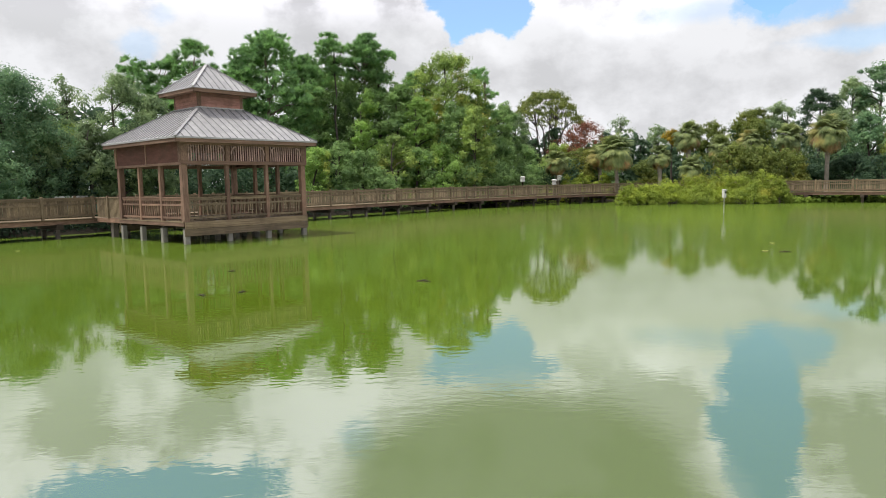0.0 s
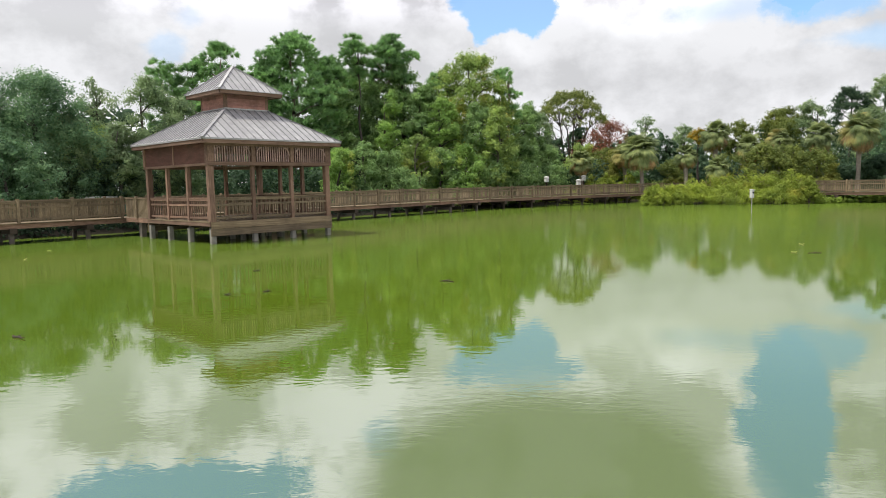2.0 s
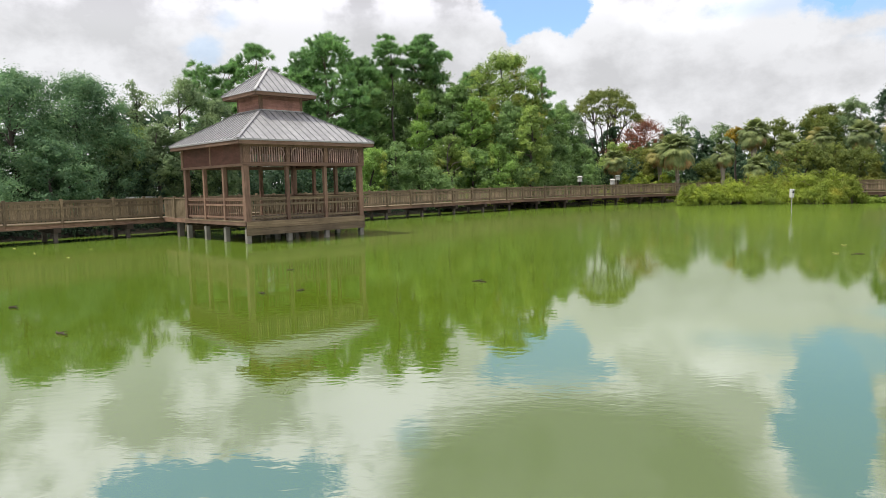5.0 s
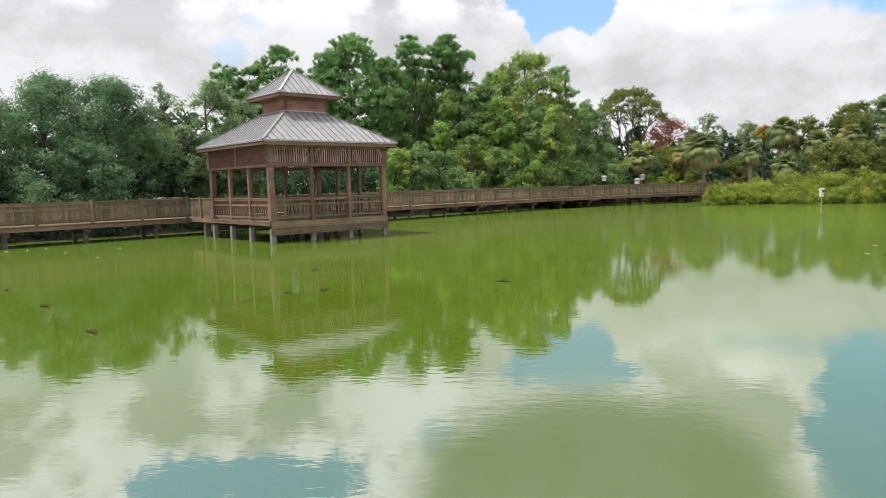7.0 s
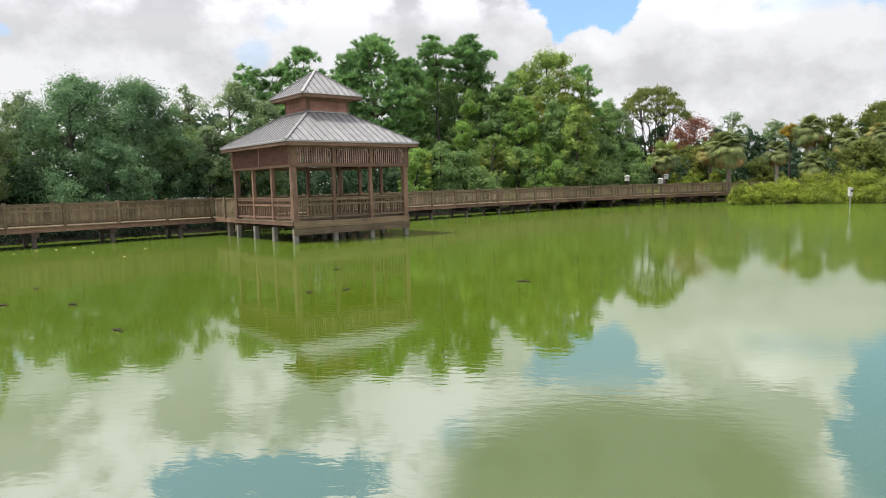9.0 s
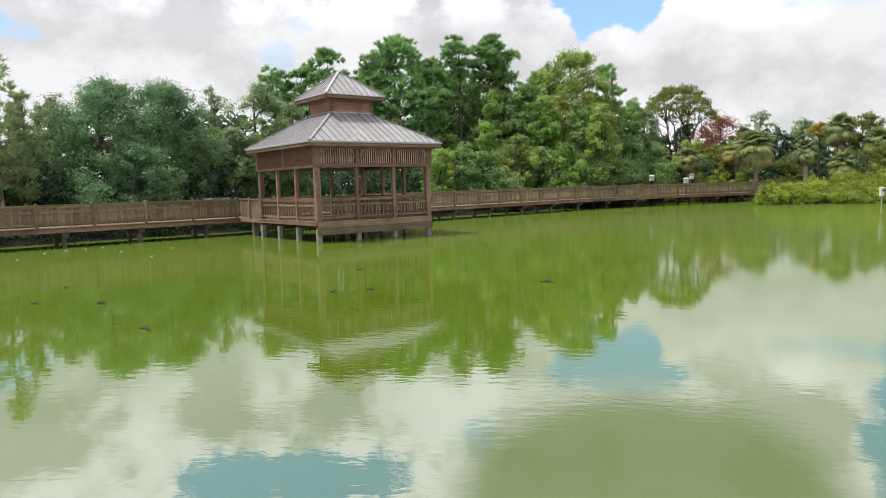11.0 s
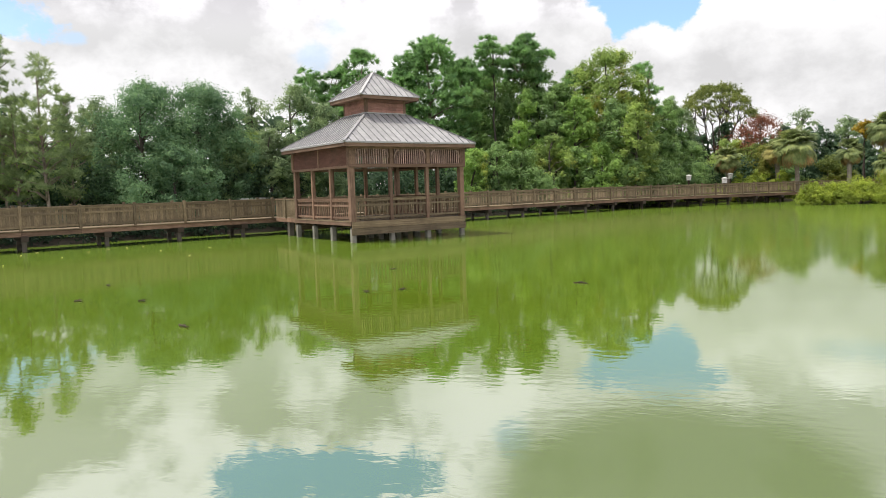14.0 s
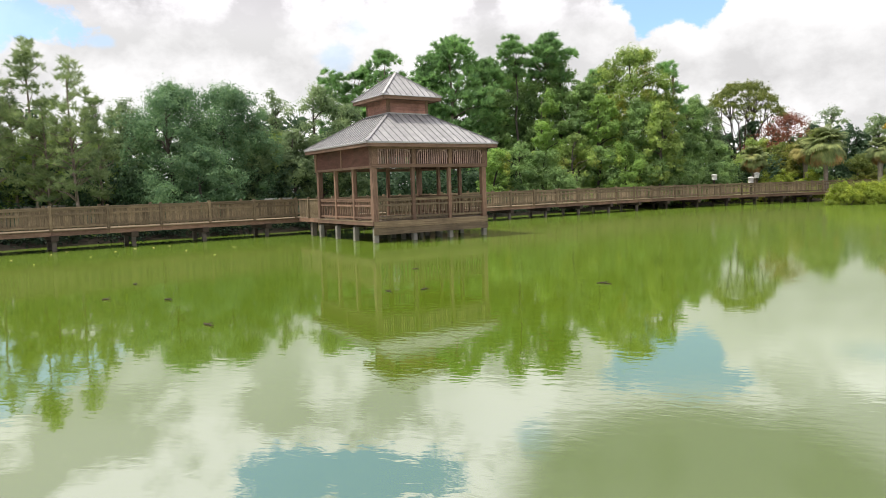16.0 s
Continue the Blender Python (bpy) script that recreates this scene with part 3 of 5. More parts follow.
def build_water():
    steps = 240
    vs, fs = [(0, 0, 0)], []
    for i in range(steps):
        a = -180 + 360 * i / steps
        d = far_shore(a) + 0.6
        vs.append((d * math.sin(radians(a)), d * math.cos(radians(a)), 0))
    for i in range(steps):
        fs.append((0, 1 + (i + 1) % steps, 1 + i))
    ob = new("water", mesh_of("water", vs, fs, M_WATER))
    tagged(ob, "still green algae-filled pond water reflecting clouds and trees", "water", kind="structure")


build_ground()
build_water()

# ---- gazebo ----
GW, DECK = 3.11, 0.976            # half the distance of the corner posts; deck height over the water
HEAD, EAVE, EAVE_W = 3.45, 4.626, 3.692
LB_Z, LB_W, LE_Z, LE_W, APEX = 6.19, 1.157, 7.032, 1.706, 8.369


def roof_panel(face, u0, u1, w0, z0, w1, z1):
    """One sheet of standing-seam roofing on the side that looks along -y, turned by face quarter turns, cut at the hips."""
    def top(u):
        return min(1.0, max(0.0, (w0 - abs(u)) / (w0 - w1)))
    us = [u0, u1]
    for k in (-w1, w1):
        if u0 + 1e-3 < k < u1 - 1e-3:
            us.insert(1, k)
    def at(u, s, up=0.0):
        return (u, -(w0 + (w1 - w0) * s), z0 + (z1 - z0) * s + up)
    low = [at(u, 0) for u in us]
    high = [at(u, top(u)) for u in us[::-1] if top(u) > 1e-3]
    ring = low + high
    bm = bmesh.new()
    a = [bm.verts.new(p) for p in ring]
    b = [bm.verts.new((p[0], p[1], p[2] - 0.03)) for p in ring]
    bm.faces.new(a)
    bm.faces.new(b[::-1])
    for i in range(len(ring)):
        j = (i + 1) % len(ring)
        bm.faces.new((a[j], a[i], b[i], b[j]))
    s1 = top(u1)
    if s1 > 0.05 and abs(u1) < w0 - 0.05:
        p, q = Vector(at(u1, 0, 0.0)), Vector(at(u1, s1, 0.0))
        sx, up = Vector((0.014, 0, 0)), Vector((0, 0, 0.045))
        c = [bm.verts.new(v) for v in (p - sx, p + sx, p + sx + up, p - sx + up, q - sx, q + sx, q + sx + up, q - sx + up)]
        for f in ((0, 1, 2, 3), (5, 4, 7, 6), (1, 5, 6, 2), (4, 0, 3, 7), (3, 2, 6, 7)):
            bm.faces.new([c[i] for i in f]).material_index = 1
    bmesh.ops.rotate(bm, verts=bm.verts, cent=(0, 0, 0), matrix=Matrix.Rotation(face * math.pi / 2, 3, "Z"))
    return bm


def sloped_bar(p, q, w, h):
    """A bar of width w and height h from p to q, its foot on the line."""
    p, q = Vector(p), Vector(q)
    d = (q - p).normalized()
    s = d.cross(Vector((0, 0, 1))).normalized() * w / 2
    up = s.cross(d).normalized() * h
    bm = bmesh.new()
    c = [bm.verts.new(v) for v in (p - s, p + s, p + s + up, p - s + up, q - s, q + s, q + s + up, q - s + up)]
    for f in ((3, 2, 1, 0), (4, 5, 6, 7), (0, 1, 5, 4), (1, 2, 6, 5), (2, 3, 7, 6), (3, 0, 4, 7)):
        bm.faces.new([c[i] for i in f])
    bmesh.ops.recalc_face_normals(bm, faces=bm.faces)
    return bm


def railing(parent, m, length, mat, pick=0.045, gap=0.115, tall=1.07, low=0.12, loose=None):
    """A bay of railing along x from 0 to length on the deck: cap, two rails, bottom rail and pickets."""
    bar("cap_rail", parent, length, 0.15, 0.04, mat, m @ pose(length / 2, 0, tall - 0.04))
    bar("top_rail", parent, length, 0.04, 0.09, mat, m @ pose(length / 2, -0.03, tall - 0.14))
    bar("mid_rail", parent, length, 0.04, 0.09, mat, m @ pose(length / 2, -0.03, tall - 0.38))
    bar("bottom_rail", parent, length, 0.04, 0.09, mat, m @ pose(length / 2, -0.03, low))
    n = max(1, int((length - 0.1) / (pick + gap)))
    step = length / n
    rng = random.Random(int(length * 100))
    for i in range(n):
        x, z = step * (i + 0.5) + rng.uniform(-0.006, 0.006), low - 0.05 + rng.uniform(-0.02, 0.01)
        if loose is None:
            bar("picket", parent, pick, 0.035, tall - 0.05 - low + 0.05, mat, m @ pose(x, 0.018, z))
        else:
            loose.append((m, (x - pick / 2, 0.0, z, x + pick / 2, 0.035, tall - 0.05)))


def build_gazebo():
    g = thing("gazebo", pose(-11.951, 33.616, 0, 0, 0, 49.20), "brown timber gazebo on piles with a two-tier galvanised metal roof", "gazebo")
    third = 2 * GW / 3
    ticks = [-GW, -GW + third, GW - third, GW]
    spots = [(u, v) for u in ticks for v in ticks if max(abs(u), abs(v)) > GW - 0.01]
    for u, v in spots:
        corner = abs(u) > GW - 0.01 and abs(v) > GW - 0.01
        s = 0.25 if corner else 0.17
        bar("post", g, s, s, HEAD + 0.75 - DECK, M_REDWOOD, pose(u, v, DECK), 0.012)
        bar("foundation_post", g, 0.225, 0.225, DECK + 0.9, M_PILE, pose(u, v, -1.2), 0.02, "weathered grey concrete pile")
    for u in (-1.0, 1.0):
        for v in (-1.0, 1.0, -2.0):
            bar("foundation_post", g, 0.21, 0.21, DECK + 0.85, M_PILE, pose(u, v, -1.2), 0.02, "weathered grey concrete pile")
    # deck, beams and rim
    for i in range(46):
        y = -GW - 0.1 + (2 * GW + 0.2) * (i + 0.5) / 46
        bar("deck_board", g, 2 * GW + 0.2, 0.128, 0.04, M_DECKWOOD, pose(0, y, DECK - 0.04))
    for v in (-2.2, -1.1, 0, 1.1, 2.2):
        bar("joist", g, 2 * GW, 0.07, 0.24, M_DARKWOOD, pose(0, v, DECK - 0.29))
    for s in (-1, 1):
        bar("rim_board", g, 2 * GW + 0.24, 0.05, 0.30, M_DECKWOOD, pose(0, s * (GW + 0.15), DECK - 0.30), 0.006)
        bar("rim_board", g, 2 * GW + 0.30, 0.06, 0.31, M_DECKWOOD, pose(0, s * (GW + 0.145), DECK - 0.62), 0.006)
        bar("rim_board", g, 0.05, 2 * GW + 0.24, 0.21, M_REDWOOD, pose(s * (GW + 0.15), 0, DECK - 0.19), 0.006)
        bar("rim_board", g, 0.05, 2 * GW + 0.24, 0.05, M_DECKWOOD, pose(s * (GW + 0.165), 0, DECK - 0.02), 0.004)
    # rails between the posts; the way in is the middle bay of the far side
    for k in range(4):
        turn = pose(0, 0, 0, 0, 0, 90 * k)
        for j in range(3):
            if k == 2 and j == 1:
                continue
            railing(g, turn @ pose(ticks[j] + 0.1, -GW, DECK), third - 0.2, M_REDWOOD if k % 2 else M_DECKWOOD, 0.05, 0.13)
        # header: open frieze on two sides, boarding on the others
        if k % 2 == 0:
            bar("header_rail", g, 2 * GW + 0.36, 0.10, 0.17, M_REDWOOD, turn @ pose(0, -GW - 0.13, HEAD), 0.008)
            bar("header_rail", g, 2 * GW + 0.36, 0.10, 0.20, M_REDWOOD, turn @ pose(0, -GW - 0.13, HEAD + 0.86), 0.008)
            for j in range(4):
                bar("frieze_block", g, 0.30 if j in (0, 3) else 0.2, 0.12, 0.70, M_REDWOOD, turn @ pose(ticks[j], -GW - 0.13, HEAD + 0.17), 0.008)
            for j in range(3):
                a, b = ticks[j] + 0.15, ticks[j + 1] - 0.15
                for i in range(15):
                    x = a + (b - a) * (i + 0.5) / 15
                    bar("spindle", g, 0.046, 0.046, 0.69, M_SPINDLE, turn @ pose(x, -GW - 0.13, HEAD + 0.17))
                for s, e in ((1, a), (-1, b)):
                    bm = bmesh.new()
                    arc = [k2 * math.pi / 12 for k2 in range(7)]
                    ring = [(s * 0.46 * (1 - math.cos(t)), -0.56 * (1 - math.sin(t))) for t in arc]
                    ring += [(s * (0.46 - 0.36 * math.cos(t)) + s * 0.02, -0.10 - 0.36 * (1 - math.sin(t)) * 0.8) for t in arc[::-1]]
                    f = [bm.verts.new((e + p[0] * 0.6, -GW - 0.19, HEAD + 0.86 + p[1] * 0.75)) for p in ring]
                    q = [bm.verts.new((e + p[0] * 0.6, -GW - 0.165, HEAD + 0.86 + p[1] * 0.75)) for p in ring]
                    bm.faces.new(f if s < 0 else f[::-1])
                    bm.faces.new(q[::-1] if s < 0 else q)
                    for i in range(len(ring)):
                        j2 = (i + 1) % len(ring)
                        bm.faces.new((f[i], f[j2], q[j2], q[i]))
                    bmesh.ops.recalc_face_normals(bm, faces=bm.faces)
                    bmesh.ops.rotate(bm, verts=bm.verts, cent=(0, 0, 0), matrix=Matrix.Rotation(k * math.pi / 2, 3, "Z"))
                    part("bracket", bm, M_SPINDLE, g)
        else:
            for j in range(2):
                bar("header_panel", g, GW + 0.10, 0.05, 0.94, M_PANEL, turn @ pose((j - 0.5) * (GW + 0.13), -GW - 0.12, HEAD + 0.10), 0.006)
            bar("header_rail", g, 2 * GW + 0.14, 0.10, 0.11, M_REDWOOD, turn @ pose(0, -GW - 0.13, HEAD), 0.006)
            bar("header_batten", g, 0.10, 0.03, 0.94, M_REDWOOD, turn @ pose(0, -GW - 0.16, HEAD + 0.10))
            for s in (-1, 1):
                bar("header_batten", g, 0.20, 0.06, 0.94, M_REDWOOD, turn @ pose(s * (GW + 0.06), -GW - 0.165, HEAD + 0.10))
        # eaves
        bar("fascia", g, 2 * EAVE_W - 0.06, 0.04, 0.20, M_REDWOOD, turn @ pose(0, -EAVE_W + 0.05, EAVE - 0.23), 0.004)
        bar("soffit", g, 2 * EAVE_W - 0.5, 0.52, 0.02, M_REDWOOD, turn @ pose(0, -EAVE_W + 0.33, EAVE - 0.19))
        bar("gutter_edge", g, 2 * EAVE_W, 0.03, 0.05, M_ROOF, turn @ pose(0, -EAVE_W + 0.015, EAVE - 0.07))
        # lower roof
        n = 20
        for i in range(n):
            part("roof_panel", roof_panel(k, -EAVE_W + 2 * EAVE_W * i / n, -EAVE_W + 2 * EAVE_W * (i + 1) / n, EAVE_W, EAVE, LB_W, LB_Z), M_ROOF, g).data.materials.append(M_SEAM)
        c = math.pi / 4 + k * math.pi / 2
        r2 = math.sqrt(2)
        part("hip_cap", sloped_bar((EAVE_W * r2 * math.cos(c), EAVE_W * r2 * math.sin(c), EAVE), (LB_W * r2 * math.cos(c), LB_W * r2 * math.sin(c), LB_Z), 0.14, 0.04), M_SEAM, g)
        # lantern
        bar("lantern_wall", g, 2 * LB_W - 0.06, 0.06, LE_Z - LB_Z + 0.1, M_SIDING, turn @ pose(0, -LB_W + 0.04, LB_Z - 0.1), 0.0)
        for i in range(5):
            bar("siding_board", g, 2 * LB_W - 0.16, 0.02, 0.155, M_SIDING, turn @ pose(0, -LB_W - 0.0, LB_Z + 0.02 + i * 0.168) @ pose(0, 0, 0, -5))
        bar("corner_trim", g, 0.15, 0.15, LE_Z - LB_Z + 0.05, M_REDWOOD, turn @ pose(-LB_W + 0.06, -LB_W + 0.06, LB_Z - 0.05), 0.006)
        bar("flashing", g, 2 * LB_W + 0.1, 0.05, 0.06, M_ROOF, turn @ pose(0, -LB_W - 0.02, LB_Z - 0.01))
        bar("fascia", g, 2 * LE_W - 0.06, 0.04, 0.17, M_REDWOOD, turn @ pose(0, -LE_W + 0.05, LE_Z - 0.19), 0.004)
        bar("soffit", g, 2 * LE_W - 0.7, 0.56, 0.02, M_REDWOOD, turn @ pose(0, -LE_W + 0.34, LE_Z - 0.15))
        n = 10
        for i in range(n):
            part("roof_panel", roof_panel(k, -LE_W + 2 * LE_W * i / n, -LE_W + 2 * LE_W * (i + 1) / n, LE_W, LE_Z, 0.02, APEX), M_ROOF, g).data.materials.append(M_SEAM)
        part("hip_cap", sloped_bar((LE_W * r2 * math.cos(c), LE_W * r2 * math.sin(c), LE_Z), (0.03 * math.cos(c), 0.03 * math.sin(c), APEX), 0.12, 0.05), M_ROOF, g)
    # ceiling inside, ridge beams under the roof
    bar("ceiling", g, 2 * GW - 0.1, 2 * GW - 0.1, 0.03, M_PANEL, pose(0, 0, HEAD + 1.02))
    return g


M_SPINDLE = wood("pale_spindle_timber", (0.260, 0.182, 0.151), (0.375, 0.266, 0.236), (0.491, 0.365, 0.338))
build_gazebo()


# ---- boardwalk ----
NEAR = [(-44.0, 1.5), (-18.9, 35.3), (1.2, 62.5), (9.5, 69.6), (17.6, 75.0), (25.5, 77.5), (31.0, 65.2), (38.0, 59.6), (56.0, 45.0)]
BW = 2.0


LOOSE = []


def boardwalk_run(b, p, q, spacing, pick, gap, gap_u=None, support=None):
    """A straight run from p to q along its edge nearest the pond's middle. gap_u: where a branch leaves, no near rail."""
    p, q = Vector((*p, 0)), Vector((*q, 0))
    d = (q - p).normalized()
    total = (q - p).length
    ang = math.degrees(math.atan2(d.y, d.x))
    n = max(1, round(total / spacing))
    step = total / n
    for i in range(n):
        o = p + d * (step * i)
        m = pose(o.x, o.y, 0, 0, 0, ang)
        bar("deck_section", b, step - 0.01, BW, 0.05, M_DECKWOOD, m @ pose(step / 2, BW / 2, DECK - 0.05))
        bar("fascia", b, step - 0.008, 0.05, 0.21, M_REDWOOD, m @ pose(step / 2, -0.03, DECK - 0.26))
        bar("edge_board", b, step - 0.006, 0.16, 0.042, M_DECKWOOD, m @ pose(step / 2, -0.045, DECK - 0.038), 0.006)
        bar("fascia", b, step - 0.008, 0.05, 0.24, M_DECKWOOD, m @ pose(step / 2, BW + 0.03, DECK - 0.26))
        for side, y in ((1, 0.03), (-1, BW - 0.03)):
            skip = gap_u and side > 0 and gap_u[0] < step * (i + 0.5) < gap_u[1]
            bar("post", b, 0.13, 0.13, 1.16, M_DECKWOOD, m @ pose(0, y, DECK), 0.01)
            if not skip:
                near = side > 0 and pick > 0.1 and o.y > 14 and o.y < 36
                railing(b, m @ pose(0.065, y + 0.03 if side > 0 else y, DECK), step - 0.13, M_DECKWOOD, pick, gap, loose=None if near else LOOSE)
    k = max(1, round(total / 3.6))
    for i in range(k):
        o = p + d * (total * (i + 0.5) / k)
        m = pose(o.x, o.y, 0, 0, 0, ang)
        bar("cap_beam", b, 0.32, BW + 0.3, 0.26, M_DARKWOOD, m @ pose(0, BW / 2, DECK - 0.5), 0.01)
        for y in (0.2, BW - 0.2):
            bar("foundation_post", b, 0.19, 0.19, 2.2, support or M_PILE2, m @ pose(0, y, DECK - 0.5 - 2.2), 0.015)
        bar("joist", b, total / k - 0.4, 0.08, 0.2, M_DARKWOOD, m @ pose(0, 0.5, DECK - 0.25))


def picket_mat():
    w = Mat("weathered_pickets", 0.85, spec=0.2)
    g = w.noise(9, 5, 0.6, w.coords((1, 1, 4), True))
    c = w.ramp(g, [(0.3, (0.150, 0.118, 0.076)), (0.55, (0.250, 0.204, 0.137)), (0.8, (0.365, 0.305, 0.210))])
    c = w.mix(1.0, c, w.ramp(w.island(), [(0.0, (0.6, 0.6, 0.58)), (1.0, (1.3, 1.25, 1.2))]), "MULTIPLY")
    return w.colour(c).m


M_PICKET = picket_mat()
M_PILE2 = plain("grey_wood_pile", (0.15, 0.13, 0.105), (0.07, 0.062, 0.05), 0.9, scale=2.5)
walkway = thing("boardwalk", pose(0, 0, 0), "long weathered timber boardwalk on piles with slatted railings", "boardwalk")
for i, (p, q) in enumerate(zip(NEAR, NEAR[1:])):
    if i == 1:
        boardwalk_run(walkway, p, q, 2.5, 0.055, 0.085, (0.0, 2.6))
    elif i == 0:
        boardwalk_run(walkway, p, q, 2.5, 0.13, 0.022)
    else:
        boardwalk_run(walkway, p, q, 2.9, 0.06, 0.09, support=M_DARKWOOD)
# branch to the gazebo, along its boarded side
ga = radians(49.20)
gu, gv = Vector((math.cos(ga), math.sin(ga), 0)), Vector((-math.sin(ga), math.cos(ga), 0))
gc = Vector((-11.951, 33.616, 0))
o = gc + gv * GW - gu * GW
m = pose(o.x, o.y, 0, 0, 0, 49.20 + 90)
BR = 3.15
bar("deck_section", walkway, BR - 0.2, 2.2, 0.05, M_DECKWOOD, m @ pose(BR / 2 + 0.08, -1.1, DECK - 0.05))
bar("fascia", walkway, BR - 0.2, 0.05, 0.22, M_REDWOOD, m @ pose(BR / 2 + 0.08, 0.03, DECK - 0.2))
for y in (0.0, -2.2):
    railing(walkway, m @ pose(0.14, y, DECK), BR - 0.25, M_DECKWOOD, 0.09, 0.04)
bar("post", walkway, 0.13, 0.13, 1.16, M_DECKWOOD, m @ pose(BR / 2, 0.06, DECK), 0.01)
bar("foundation_post", walkway, 0.27, 0.27, 2.3, M_PILE2, m @ pose(BR / 2, -0.2, DECK - 2.5), 0.015)

rest_v, rest_f = [], []
for lm, row in LOOSE:
    v, f = many_boxes([row])
    base = len(rest_v)
    rest_v += [tuple(lm @ Vector(p)) for p in v]
    rest_f += [tuple(base + k for k in q) for q in f]
tagged(child("railing_infill", mesh_of("railing_infill", rest_v, rest_f, M_PICKET), walkway), kind="stuff")

# ---- trees ----

def umbrella(name, x, y, h, r, mat, label, seed):
    """An open tree: forked limbs that fan out to a shallow leafy canopy."""
    rng = np.random.default_rng(seed)
    ob = thing(name, pose(x, y, 0.35), label, "tree")
    vs, fs, tips = [], [], []
    fork = Vector((0, 0, h * 0.22))
    tube(vs, fs, [(0, 0, -0.5), (0.15, 0.1, h * 0.12), fork], [0.42, 0.34, 0.3], 8)
    ends = []
    for i in range(15):
        a = 2.4 * i + rng.normal() * 0.25
        q = 0.15 + 0.62 * math.sqrt((i + 0.5) / 15)
        e = Vector((r * q * math.cos(a), r * q * math.sin(a), h * (0.76 - 0.26 * q)))
        mid = fork.lerp(e, 0.5) + Vector((rng.normal() * 0.3, rng.normal() * 0.3, -0.02 * h))
        tube(vs, fs, [fork, mid, e], [0.17, 0.12, 0.065], 6)
        ends.append(e)
    for i in range(150):
        d = math.sqrt((i + 0.5) / 150) * (0.9 + 0.14 * rng.random())
        a = 2.39996 * i
        t = Vector((r * d * math.cos(a), r * d * math.sin(a), h * (0.985 - 0.32 * d ** 2.4 - 0.05 * rng.random())))
        e = min(ends, key=lambda v: (v - t).length)
        if i % 2:
            m2 = e.lerp(t, 0.5) + Vector((rng.normal() * 0.2, rng.normal() * 0.2, 0.1))
            tube(vs, fs, [e, m2, t], [0.05, 0.035, 0.012], 5)
        tips.append(t)
    child("trunk", mesh_of("trunk", vs, fs, M_DARKBARK, True), ob)
    cent = np.array([tuple(t) for t in tips])
    c, nor = puffs_to_leaves(cent, 0.66 * (0.6 + 0.6 * rng.random(len(cent))), 64, rng, 0.45)
    n = len(c)
    child("crown", leaves_mesh("crown", c, nor, 0.26 * (0.6 + 0.8 * rng.random(n)), 0.15 * (0.6 + 0.8 * rng.random(n)), mat, rng), ob)


def frond_mesh(name, mat, droop, rng):
    """A fan leaf along +x: long stalk, pleated fan that bends down from it, split tips that hang."""
    vs, fs = [], []
    tube(vs, fs, [(0, 0, 0), (0.5, 0, 0.05), (0.92, 0, 0.0)], [0.024, 0.018, 0.012], 4)
    bend = Matrix.Rotation(0.35 + 0.3 * droop, 3, "Y")
    for i in range(26):
        a = radians(-140 + 280 * i / 25)
        ln = 0.56 * (0.82 + 0.24 * math.cos(a)) * rng.uniform(0.88, 1.12)
        d = bend @ Vector((math.cos(a), math.sin(a), -0.15 * abs(math.sin(a))))
        s = bend @ Vector((-math.sin(a), math.cos(a), 0))
        fold = Vector((0, 0, 0.02 if i % 2 else -0.02))
        p = [Vector((0.90, 0, 0)) + d * 0.05]
        p.append(p[0] + d * ln * 0.50 + Vector((0, 0, 0.02)) + fold)
        p.append(p[1] + d * ln * 0.28 + Vector((0, 0, -0.07 * droop)))
        p.append(p[2] + d * ln * 0.12 * rng.uniform(0.3, 1.2) + Vector((0, 0, -droop * rng.uniform(0.12, 0.26))))
        o = len(vs)
        for q, wd in zip(p, (0.008, 0.046, 0.036, 0.004)):
            vs += [tuple(q - s * wd), tuple(q + s * wd)]
        fs += [(o + 2 * k, o + 2 * k + 1, o + 2 * k + 3, o + 2 * k + 2) for k in range(3)]
    return mesh_of(name, vs, fs, mat)


FRONDS = [frond_mesh("frond", L_PALM, 0.6 + 0.3 * i, random.Random(i)) for i in range(4)]
DEAD = [frond_mesh("dead_frond", L_PALMDEAD, 1.2 + 0.3 * i, random.Random(9 + i)) for i in range(2)]


